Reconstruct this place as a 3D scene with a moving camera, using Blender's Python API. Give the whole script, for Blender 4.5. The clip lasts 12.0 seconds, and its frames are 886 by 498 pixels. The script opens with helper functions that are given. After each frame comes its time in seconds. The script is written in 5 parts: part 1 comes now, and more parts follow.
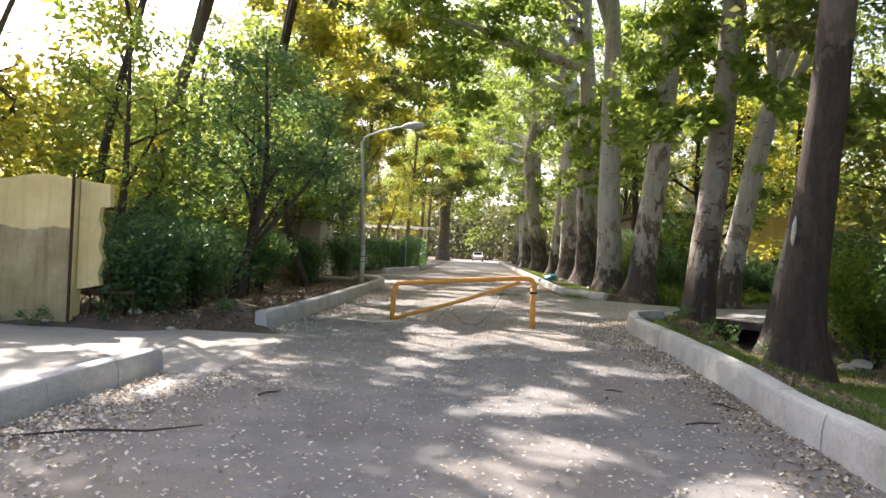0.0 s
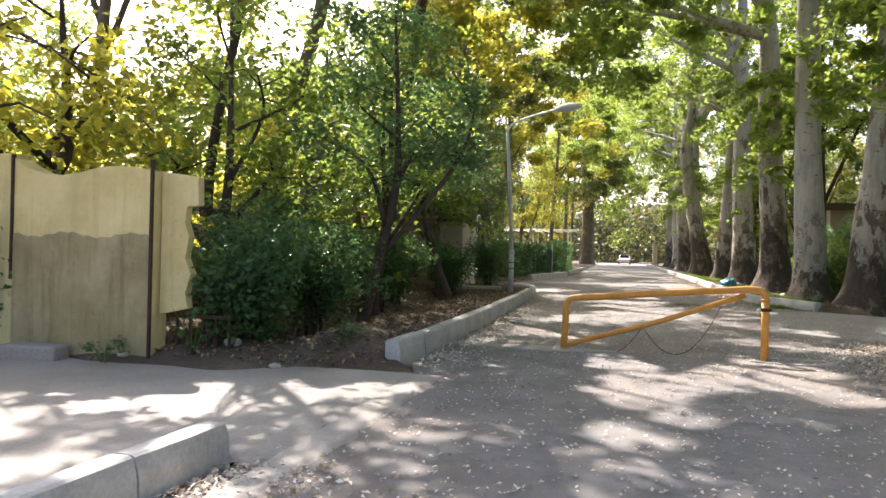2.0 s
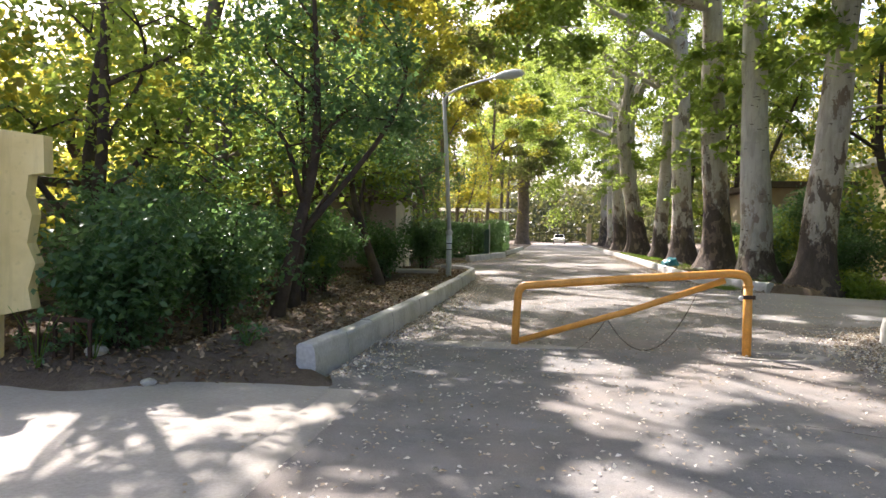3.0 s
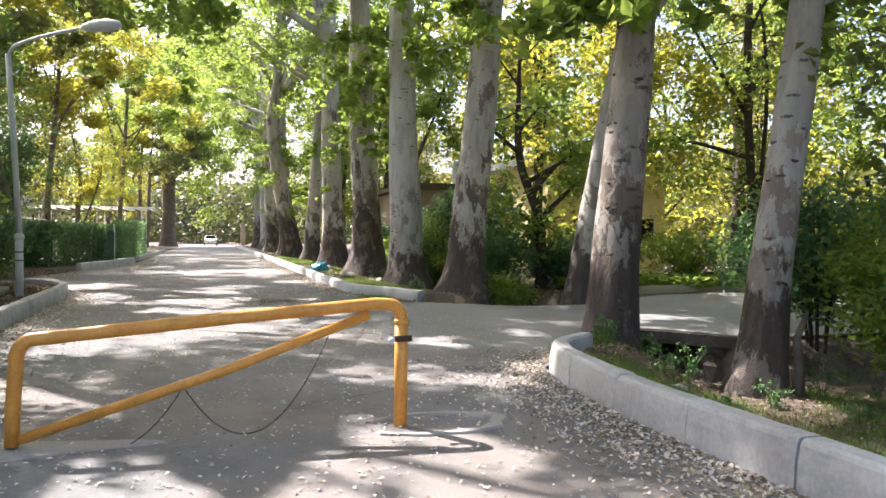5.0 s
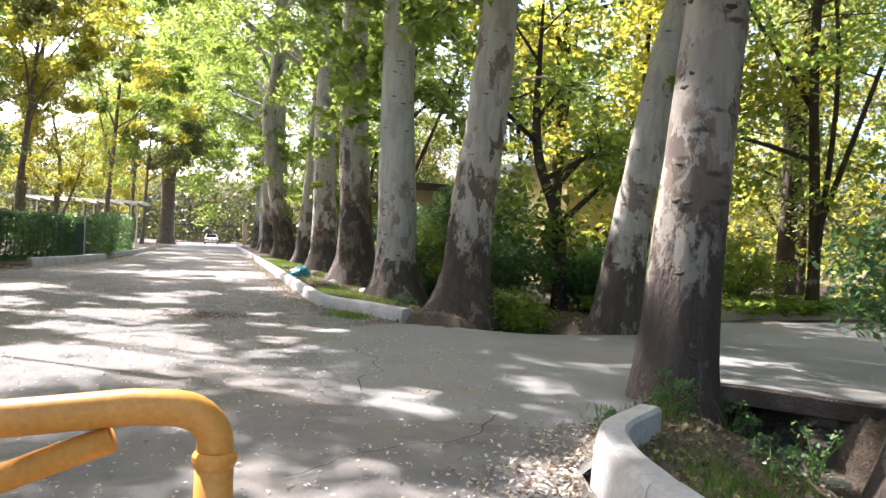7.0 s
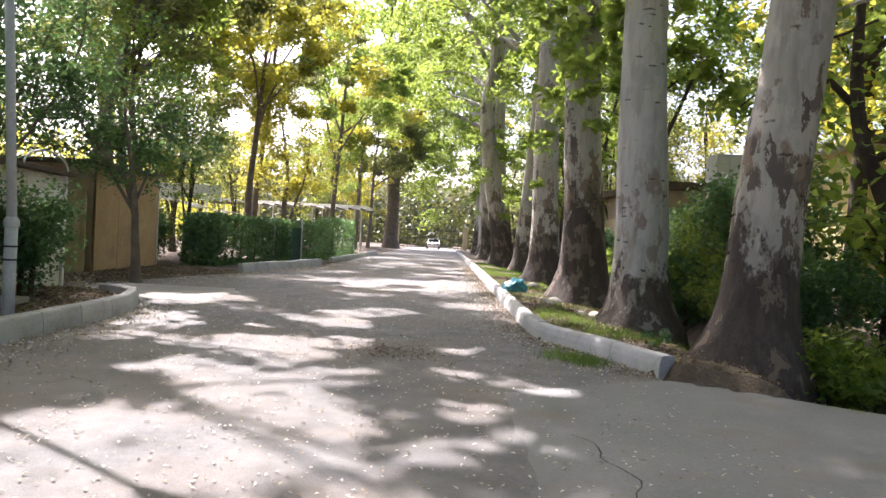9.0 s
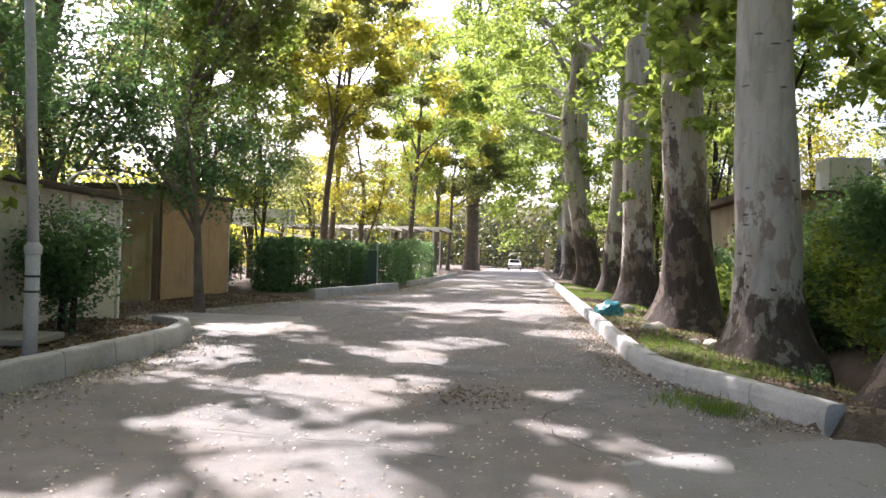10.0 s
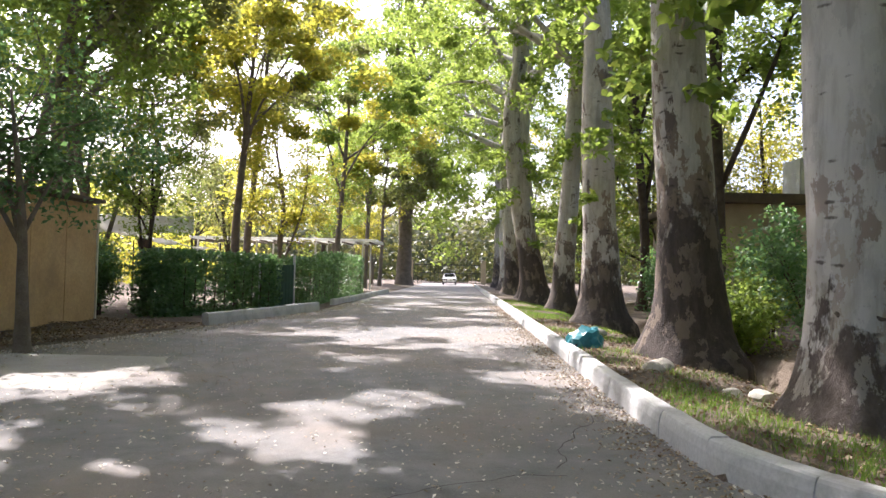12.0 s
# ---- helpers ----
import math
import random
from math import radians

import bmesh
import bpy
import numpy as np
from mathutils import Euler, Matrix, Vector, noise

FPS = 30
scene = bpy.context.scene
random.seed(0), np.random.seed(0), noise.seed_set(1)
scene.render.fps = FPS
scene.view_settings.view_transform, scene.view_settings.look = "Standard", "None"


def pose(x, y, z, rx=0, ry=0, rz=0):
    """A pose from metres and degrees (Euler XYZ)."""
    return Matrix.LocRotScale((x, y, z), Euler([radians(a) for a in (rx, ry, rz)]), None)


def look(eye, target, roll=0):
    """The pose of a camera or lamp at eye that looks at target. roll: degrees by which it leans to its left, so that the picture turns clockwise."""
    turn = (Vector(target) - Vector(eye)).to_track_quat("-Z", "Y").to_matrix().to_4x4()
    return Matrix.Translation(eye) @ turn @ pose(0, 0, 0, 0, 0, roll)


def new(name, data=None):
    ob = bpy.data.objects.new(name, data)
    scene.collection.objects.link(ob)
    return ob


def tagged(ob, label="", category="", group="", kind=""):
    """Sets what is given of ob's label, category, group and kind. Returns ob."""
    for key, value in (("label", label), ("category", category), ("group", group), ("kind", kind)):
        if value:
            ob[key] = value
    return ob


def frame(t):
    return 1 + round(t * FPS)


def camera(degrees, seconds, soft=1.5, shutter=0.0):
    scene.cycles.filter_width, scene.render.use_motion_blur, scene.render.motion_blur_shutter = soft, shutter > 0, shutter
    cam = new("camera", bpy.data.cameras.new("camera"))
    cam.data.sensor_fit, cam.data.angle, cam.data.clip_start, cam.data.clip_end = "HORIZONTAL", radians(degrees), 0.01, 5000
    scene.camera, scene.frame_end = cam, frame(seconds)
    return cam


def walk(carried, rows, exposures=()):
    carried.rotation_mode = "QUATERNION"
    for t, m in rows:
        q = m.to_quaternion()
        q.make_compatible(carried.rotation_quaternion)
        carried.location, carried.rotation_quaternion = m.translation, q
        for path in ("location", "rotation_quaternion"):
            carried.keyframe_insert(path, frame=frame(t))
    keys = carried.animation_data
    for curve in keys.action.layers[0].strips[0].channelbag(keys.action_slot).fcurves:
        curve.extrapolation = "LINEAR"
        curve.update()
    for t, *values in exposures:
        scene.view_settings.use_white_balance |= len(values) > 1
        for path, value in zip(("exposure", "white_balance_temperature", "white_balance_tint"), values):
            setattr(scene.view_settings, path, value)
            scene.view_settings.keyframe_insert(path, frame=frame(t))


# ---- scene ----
cam = camera(63.0, 12.0, soft=1.5)
# ---- camera ----
PATH = [
    (0, (-1.081, -13.514, 1.379), (-1.175, -11.516, 1.384), 2.6),
    (0.5, (-1.23, -12.681, 1.409), (-1.592, -10.717, 1.319), 0.8),
    (1, (-1.393, -11.855, 1.405), (-1.766, -9.891, 1.344), 1.7),
    (1.5, (-1.641, -11.125, 1.377), (-1.957, -9.151, 1.409), -0.7),
    (2, (-1.919, -10.303, 1.352), (-2.388, -8.359, 1.358), 1.3),
    (2.5, (-2.096, -9.537, 1.345), (-2.495, -7.578, 1.284), -0.5),
    (3, (-2.236, -8.617, 1.345), (-2.528, -6.639, 1.301), 0.9),
    (3.5, (-2.149, -7.886, 1.365), (-1.898, -5.902, 1.359), -0.2),
    (3.7, (-2.083, -7.53, 1.416), (-1.769, -5.555, 1.412), -0.5),
    (5.3, (-1.168, -4.822, 1.438), (-0.456, -2.953, 1.406), 0.3),
    (5.5, (-0.992, -4.495, 1.404), (-0.235, -2.644, 1.412), -0.1),
    (6, (-0.623, -3.691, 1.393), (0.092, -1.824, 1.436), 1.5),
    (6.5, (-0.281, -2.889, 1.382), (0.48, -1.039, 1.374), 1.0),
    (7, (-0.015, -1.988, 1.385), (0.579, -0.079, 1.373), 2.6),
    (7.5, (0.181, -1.239, 1.327), (0.631, 0.709, 1.363), 2.2),
    (7.7, (0.264, -0.904, 1.323), (0.612, 1.065, 1.357), 2.5),
    (9.3, (0.54, 2.468, 1.462), (0.447, 4.466, 1.43), 0.7),
    (9.5, (0.506, 2.79, 1.427), (0.358, 4.785, 1.452), -0.7),
    (10, (0.474, 3.607, 1.409), (0.247, 5.593, 1.432), 1.7),
    (10.5, (0.348, 4.584, 1.39), (0.213, 6.579, 1.337), 0.2),
    (11, (0.149, 5.586, 1.406), (0.033, 7.582, 1.379), 1.4),
    (11.5, (0.163, 6.659, 1.406), (0.1, 8.656, 1.503), -1.0),
    (12, (0.16, 7.704, 1.415), (0.117, 9.702, 1.482), 1.2),
]
walk(cam, [(t, look(eye, target, roll)) for t, eye, target, roll in PATH], [(0, 1.6, 6450, 16), (2.5, 1.62, 6400, 17), (4.0, 1.76, 6150, 18), (6.0, 1.92, 6000, 17), (7.5, 1.9, 6000, 18), (9.5, 1.7, 6000, 22), (12, 1.6, 5950, 19)])

# ---- world ----
SUN_EL, SUN_AZ = 47.0, 32.0  # elevation; degrees to the left of the road's line
world = bpy.data.worlds.new("sky")
scene.world = world
world.use_nodes = True
_wn = world.node_tree
_sky = _wn.nodes.new("ShaderNodeTexSky")
_sky.sky_type, _sky.sun_disc = "NISHITA", False
_sky.sun_elevation, _sky.sun_rotation = radians(SUN_EL), radians(-SUN_AZ)
_sky.air_density, _sky.dust_density = 0.8, 5.0
_wn.nodes["Background"].inputs["Strength"].default_value = 0.15
_wn.links.new(_sky.outputs[0], _wn.nodes["Background"].inputs["Color"])
_sd = Vector((-math.sin(radians(SUN_AZ)) * math.cos(radians(SUN_EL)), math.cos(radians(SUN_AZ)) * math.cos(radians(SUN_EL)), math.sin(radians(SUN_EL))))
sun = new("sun", bpy.data.lights.new("sun", "SUN"))
sun.data.energy, sun.data.angle, sun.data.color = 4.6, radians(0.6), (1.0, 0.93, 0.82)
sun.matrix_world = look(_sd * 60, (0, 0, 0))


# ---- materials ----
def material(name, rough=0.8, metal=0.0, spec=0.3):
    m = bpy.data.materials.new(name)
    m.use_nodes = True
    b = m.node_tree.nodes["Principled BSDF"]
    b.inputs["Roughness"].default_value, b.inputs["Metallic"].default_value = rough, metal
    b.inputs["Specular IOR Level"].default_value = spec
    return m, m.node_tree, b


def node(nt, kind, **inputs):
    n = nt.nodes.new("ShaderNode" + kind)
    for k, v in inputs.items():
        n.inputs[k].default_value = v
    return n


def coords(nt, which="Object", scale=(1, 1, 1)):
    c, mp = node(nt, "TexCoord"), node(nt, "Mapping")
    mp.inputs["Scale"].default_value = scale
    nt.links.new(c.outputs[which], mp.inputs["Vector"])
    return mp.outputs[0]


def noise_tex(nt, vec, scale, detail=4.0, rough=0.6):
    n = node(nt, "TexNoise", Scale=scale, Detail=detail, Roughness=rough)
    nt.links.new(vec, n.inputs["Vector"])
    return n.outputs["Fac"]


def ramp(nt, fac, stops):
    r = node(nt, "ValToRGB")
    e = r.color_ramp.elements
    while len(e) < len(stops):
        e.new(0.5)
    for el, (p, c) in zip(e, stops):
        el.position, el.color = p, (*c, 1)
    nt.links.new(fac, r.inputs[0])
    return r.outputs[0]


def mix(nt, fac, a, b, mode="MIX"):
    n = nt.nodes.new("ShaderNodeMix")
    n.data_type, n.blend_type = "RGBA", mode
    for v, s in ((fac, n.inputs[0]), (a, n.inputs[6]), (b, n.inputs[7])):
        if isinstance(v, (int, float)):
            s.default_value = v
        elif isinstance(v, tuple):
            s.default_value = (*v, 1)
        else:
            nt.links.new(v, s)
    return n.outputs[2]


def bump(nt, b, height, strength=0.4, dist=0.02):
    n = node(nt, "Bump", Strength=strength, Distance=dist)
    nt.links.new(height, n.inputs["Height"])
    nt.links.new(n.outputs[0], b.inputs["Normal"])


def surface(name, lo, mid, hi, scale=3.0, fine=60.0, rough=0.85, bump_s=0.4, bump_d=0.01, metal=0.0, stain=None, spec=0.3):
    """Two-scale mottled surface in world-sized object space."""
    m, nt, b = material(name, rough, metal, spec)
    v = coords(nt)
    a, f = noise_tex(nt, v, scale, 5), noise_tex(nt, v, fine, 3)
    col = ramp(nt, a, [(0.3, lo), (0.5, mid), (0.72, hi)])
    col = mix(nt, 0.33, col, ramp(nt, f, [(0.3, tuple(c * 0.6 for c in mid)), (0.7, tuple(min(1, c * 1.35) for c in mid))]), "MIX")
    if stain:
        s = noise_tex(nt, v, 0.7, 6, 0.7)
        col = mix(nt, ramp(nt, s, [(0.52, (0, 0, 0)), (0.68, (0.75, 0.75, 0.75))]), col, stain)
    nt.links.new(col, b.inputs["Base Color"])
    bump(nt, b, f, bump_s, bump_d)
    return m


def leaf_material(name, stops, back, trans=0.45, rough=0.45):
    m, nt, b = material(name, rough, 0, 0.35)
    g = node(nt, "NewGeometry")
    col = ramp(nt, g.outputs["Random Per Island"], stops)
    nt.links.new(col, b.inputs["Base Color"])
    t = node(nt, "BsdfTranslucent")
    nt.links.new(mix(nt, 0.6, col, back), t.inputs["Color"])
    mx = node(nt, "MixShader", Fac=trans)
    nt.links.new(b.outputs[0], mx.inputs[1])
    nt.links.new(t.outputs[0], mx.inputs[2])
    nt.links.new(mx.outputs[0], nt.nodes["Material Output"].inputs["Surface"])
    return m


def calc(nt, op, a, b, c=None):
    n = node(nt, "Math")
    n.operation = op
    for v, k in ((a, 0), (b, 1), (c, 2)):
        if v is None:
            continue
        if isinstance(v, (int, float)):
            n.inputs[k].default_value = v
        else:
            nt.links.new(v, n.inputs[k])
    return n.outputs[0]


def grey(v):
    return (v, v, v)


def bark_material(name, pale, tan, dark, level, seed, flakes=0.25, eyes=0.2, plates=1.25):
    """Plane bark: smooth pale skin with flaking plates and dark eyes above, rough brown bark below a ragged line."""
    m, nt, b = material(name, 0.88)
    v, w, s = coords(nt, "Object", (1, 1, 0.5)), coords(nt, "Object", (0.8, 0.8, 2.6)), coords(nt, "Object", (1, 1, 0.14))
    n1, n2, n3 = noise_tex(nt, v, 1.6 + seed * 0.1, 7, 0.68), noise_tex(nt, v, 26, 6, 0.72), noise_tex(nt, s, 9.0, 5)
    wob = node(nt, "TexNoise", Scale=6.0, Detail=6.0, Roughness=0.7)
    nt.links.new(v, wob.inputs["Vector"])
    cell = node(nt, "TexVoronoi", Scale=5.2)
    nt.links.new(mix(nt, 0.3, v, wob.outputs["Color"], "LINEAR_LIGHT"), cell.inputs["Vector"])
    sx = node(nt, "SeparateColor")
    nt.links.new(cell.outputs["Color"], sx.inputs[0])
    c, sp = node(nt, "TexCoord"), node(nt, "SeparateXYZ")
    nt.links.new(c.outputs["Object"], sp.inputs[0])
    # height with a ragged offset
    ragged = calc(nt, "MULTIPLY_ADD", calc(nt, "ADD", calc(nt, "MULTIPLY", n1, 1.5), calc(nt, "MULTIPLY", wob.outputs[0], 0.5)), -2.6, calc(nt, "ADD", sp.outputs["Z"], 2.6))
    skin = ramp(nt, n1, [(0.3, tuple(q * 0.74 for q in pale)), (0.45, pale), (0.62, tuple(q * 1.1 for q in pale)), (0.74, tuple(q * 0.8 for q in pale))])
    skin = mix(nt, ramp(nt, sx.outputs[2], [(0.55, grey(0.0)), (0.62, grey(0.55))]), skin, tuple(q * 0.78 for q in pale))
    skin = mix(nt, ramp(nt, n3, [(0.48, grey(0.0)), (0.7, grey(0.42))]), skin, tuple(q * 1.7 for q in dark))
    # plates: many just above the rough foot, fewer higher up
    high = node(nt, "MapRange")
    nt.links.new(ragged, high.inputs["Value"])
    for k, q in (("From Min", level), ("From Max", level + 2.6), ("To Min", 0.42), ("To Max", flakes - 0.35)):
        high.inputs[k].default_value = q
    fl = ramp(nt, calc(nt, "ADD", sx.outputs[0], high.outputs[0]), [(0.84, grey(0.0)), (0.88, grey(1.0))])
    plate = mix(nt, sx.outputs[1], tan, tuple(q * plates for q in dark))
    col = mix(nt, fl, skin, plate)
    vo = node(nt, "TexVoronoi", Scale=2.7)
    nt.links.new(mix(nt, 0.12, w, wob.outputs["Color"], "LINEAR_LIGHT"), vo.inputs["Vector"])
    col = mix(nt, ramp(nt, vo.outputs["Distance"], [(eyes * 0.5, grey(0.85)), (eyes, grey(0.0))]), col, tuple(q * 0.6 for q in dark))
    low = mix(nt, n2, tuple(q * 0.45 for q in dark), tuple(q * 1.7 for q in dark))
    low = mix(nt, ramp(nt, n3, [(0.42, grey(0.5)), (0.6, grey(0.0))]), low, tuple(q * 0.5 for q in dark))
    low = mix(nt, ramp(nt, calc(nt, "ADD", sx.outputs[1], calc(nt, "MULTIPLY", n1, 0.2)), [(0.92, grey(0.0)), (0.97, grey(0.7))]), low, tan)
    foot = node(nt, "MapRange")
    nt.links.new(ragged, foot.inputs["Value"])
    foot.inputs["From Min"].default_value, foot.inputs["From Max"].default_value = level - 0.1, level + 0.12
    col = mix(nt, foot.outputs[0], low, col)
    nt.links.new(col, b.inputs["Base Color"])
    relief = calc(nt, "MULTIPLY_ADD", calc(nt, "ADD", n3, n2), calc(nt, "SUBTRACT", 1.25, foot.outputs[0]), calc(nt, "MULTIPLY", fl, -0.12))
    bump(nt, b, relief, 0.8, 0.035)
    return m


def plain(name, col, rough=0.6, metal=0.0, vary=0.25, fine=30.0, bump_s=0.15):
    lo, hi = tuple(c * (1 - vary) for c in col), tuple(min(1, c * (1 + vary)) for c in col)
    return surface(name, lo, col, hi, 4.0, fine, rough, bump_s, 0.004, metal)




def asphalt():
    """Old asphalt: coarse grain, worn pale patches, brownish dust and darker mends."""
    m, nt, b = material("dusty_asphalt", 0.92)
    v = coords(nt)
    big, mid, fine = noise_tex(nt, v, 0.33, 6, 0.68), noise_tex(nt, v, 1.9, 7, 0.72), noise_tex(nt, v, 75, 4, 0.75)
    grit = node(nt, "TexVoronoi", Scale=70.0)
    nt.links.new(v, grit.inputs["Vector"])
    col = ramp(nt, mid, [(0.3, (0.135, 0.131, 0.13)), (0.48, (0.2, 0.195, 0.193)), (0.7, (0.275, 0.265, 0.257))])
    col = mix(nt, ramp(nt, big, [(0.42, grey(0.0)), (0.62, grey(0.75))]), col, (0.255, 0.215, 0.185))
    col = mix(nt, ramp(nt, noise_tex(nt, coords(nt, "Object", (1.3, 0.45, 1)), 0.9, 7, 0.7), [(0.54, grey(0.0)), (0.68, grey(0.6))]), col, (0.13, 0.122, 0.118))
    col = mix(nt, ramp(nt, fine, [(0.3, grey(0.6)), (0.48, grey(0.0))]), col, (0.085, 0.08, 0.078))
    col = mix(nt, ramp(nt, grit.outputs["Distance"], [(0.1, grey(0.55)), (0.3, grey(0.0))]), col, (0.36, 0.34, 0.32))
    nt.links.new(col, b.inputs["Base Color"])
    bump(nt, b, calc(nt, "ADD", fine, calc(nt, "MULTIPLY", mid, 2.0)), 0.6, 0.012)
    return m


ASPHALT = asphalt()
SLAB = surface("pale_concrete", (0.27, 0.25, 0.225), (0.35, 0.325, 0.295), (0.42, 0.39, 0.355), 0.9, 40, 0.9, 0.4, 0.006, stain=(0.33, 0.3, 0.26))
APRON = surface("grey_concrete", (0.2, 0.2, 0.195), (0.25, 0.245, 0.24), (0.29, 0.285, 0.275), 0.8, 50, 0.9, 0.4, 0.006, stain=(0.24, 0.2, 0.16))
STAINED = surface("stained_concrete", (0.06, 0.05, 0.04), (0.12, 0.1, 0.082), (0.2, 0.175, 0.145), 3.0, 30, 0.95, 0.8, 0.03)
KERB = surface("kerb_concrete", (0.33, 0.325, 0.31), (0.48, 0.475, 0.462), (0.57, 0.565, 0.55), 2.0, 30, 0.9, 0.25, 0.004, stain=(0.27, 0.25, 0.22))
SOIL = surface("dry_soil", (0.07, 0.052, 0.038), (0.12, 0.092, 0.068), (0.2, 0.16, 0.12), 1.3, 22, 0.95, 0.9, 0.05, stain=(0.28, 0.23, 0.17))


def streaked(name, lo, mid, hi, stain):
    """Painted plaster with blotches and rain streaks running down."""
    m, nt, b = material(name, 0.9)
    v, run = coords(nt), coords(nt, "Object", (1, 1, 0.09))
    a, f, r = noise_tex(nt, v, 1.3, 6), noise_tex(nt, v, 14, 4), noise_tex(nt, run, 7.0, 6, 0.7)
    col = ramp(nt, a, [(0.32, lo), (0.5, mid), (0.68, hi)])
    col = mix(nt, ramp(nt, r, [(0.5, grey(0.0)), (0.72, grey(0.75))]), col, stain)
    col = mix(nt, ramp(nt, noise_tex(nt, v, 0.8, 5, 0.7), [(0.5, grey(0.0)), (0.66, grey(0.6))]), col, stain)
    col = mix(nt, ramp(nt, f, [(0.6, grey(0.0)), (0.75, grey(0.35))]), col, tuple(q * 0.6 for q in stain))
    nt.links.new(col, b.inputs["Base Color"])
    bump(nt, b, f, 0.2, 0.006)
    return m


PLASTER = streaked("cream_plaster", (0.6, 0.49, 0.22), (0.72, 0.6, 0.29), (0.78, 0.68, 0.38), (0.5, 0.42, 0.21))
RENDER = streaked("grey_render", (0.29, 0.235, 0.12), (0.38, 0.32, 0.175), (0.48, 0.42, 0.26), (0.19, 0.145, 0.08))
PINK = surface("pinkish_render", (0.3, 0.24, 0.2), (0.42, 0.35, 0.3), (0.5, 0.44, 0.38), 1.4, 30, 0.92, 0.4, 0.008, stain=(0.22, 0.15, 0.11))
TAN = surface("tan_board", (0.4, 0.26, 0.12), (0.5, 0.335, 0.165), (0.55, 0.39, 0.21), 1.0, 18, 0.8, 0.2, 0.004, stain=(0.33, 0.22, 0.12))
CREAM = plain("cream_paint", (0.62, 0.58, 0.47), 0.55)
ORANGE = surface("orange_paint", (0.5, 0.215, 0.035), (0.66, 0.3, 0.05), (0.72, 0.36, 0.08), 6.0, 50, 0.42, 0.12, 0.003, stain=(0.36, 0.15, 0.04), spec=0.5)
RUST = plain("rusty_steel", (0.07, 0.045, 0.032), 0.8, 0.3)
GREY_METAL = plain("grey_painted_steel", (0.52, 0.53, 0.54), 0.5, 0.0, 0.15)
DARK = plain("dark_grey", (0.05, 0.05, 0.052), 0.7)
WHITE = plain("white_paint", (0.75, 0.74, 0.71), 0.5, 0, 0.1)
GREEN_SHEET = plain("dark_green_steel", (0.03, 0.075, 0.05), 0.5)
PALE_GREEN = plain("pale_green_sheet", (0.12, 0.2, 0.14), 0.6)
TEAL = plain("teal_plastic", (0.03, 0.19, 0.23), 0.4)
STONE = surface("pale_stone", (0.3, 0.27, 0.22), (0.45, 0.42, 0.36), (0.55, 0.51, 0.45), 6, 30, 0.9, 0.6, 0.02)
DARK_STONE = surface("dark_earthy_stone", (0.06, 0.05, 0.04), (0.11, 0.09, 0.072), (0.17, 0.14, 0.11), 5, 25, 0.95, 0.7, 0.02)
BRICKWALL = surface("tan_masonry", (0.3, 0.25, 0.18), (0.4, 0.33, 0.24), (0.46, 0.4, 0.3), 1.0, 25, 0.9, 0.4, 0.01)
ROOF = plain("brown_roof_edge", (0.1, 0.075, 0.055), 0.8)
ROOF_PALE = plain("pale_roof_sheet", (0.62, 0.62, 0.6), 0.5, 0, 0.12)
GLASS_DARK = plain("dark_window_glass", (0.02, 0.022, 0.024), 0.1)
_P, _T, _D = (0.46, 0.425, 0.37), (0.25, 0.195, 0.15), (0.105, 0.083, 0.07)
BARKS = [bark_material("knotty_plane_bark", (0.36, 0.325, 0.28), _T, _D, 2.05, 0, 0.34, 0.27),
         bark_material("pale_plane_bark", (0.5, 0.475, 0.435), (0.4, 0.36, 0.31), (0.125, 0.1, 0.085), 0.95, 3, 0.1, 0.17, 2.3),
         bark_material("dark_footed_plane_bark", _P, _T, (0.09, 0.072, 0.062), 2.5, 6, 0.3, 0.18),
         bark_material("dark_plane_bark", (0.15, 0.115, 0.095), (0.1, 0.08, 0.062), (0.075, 0.055, 0.045), 5.0, 8),
         bark_material("flaking_plane_bark", (0.46, 0.42, 0.365), (0.27, 0.205, 0.155), _D, 1.55, 5, 0.36, 0.19),
         bark_material("half_bare_plane_bark", _P, _T, (0.1, 0.08, 0.068), 1.5, 9, 0.28, 0.18),
         bark_material("eyed_plane_bark", (0.45, 0.42, 0.375), (0.33, 0.28, 0.235), (0.11, 0.088, 0.075), 1.5, 4, 0.12, 0.2, 1.9)]
KNOT = surface("knot_bark", (0.045, 0.036, 0.03), (0.085, 0.066, 0.055), (0.14, 0.112, 0.092), 12.0, 60, 0.95, 0.8, 0.01)
BARK_DARK = surface("dark_bark", (0.035, 0.026, 0.02), (0.07, 0.052, 0.04), (0.12, 0.095, 0.075), 3.0, 30, 0.9, 0.8, 0.02)
BARK_GREY = surface("grey_brown_bark", (0.09, 0.07, 0.055), (0.16, 0.13, 0.105), (0.24, 0.2, 0.17), 3.0, 30, 0.9, 0.8, 0.02)
L_PLANE = leaf_material("plane_leaves", [(0, (0.035, 0.085, 0.02)), (0.5, (0.06, 0.135, 0.026)), (0.85, (0.1, 0.19, 0.03)), (1, (0.2, 0.2, 0.04))], (0.56, 0.68, 0.12), 0.57)
L_YELLOW = leaf_material("yellow_green_leaves", [(0, (0.08, 0.14, 0.026)), (0.5, (0.14, 0.19, 0.03)), (1, (0.28, 0.235, 0.035))], (0.82, 0.74, 0.09), 0.6)
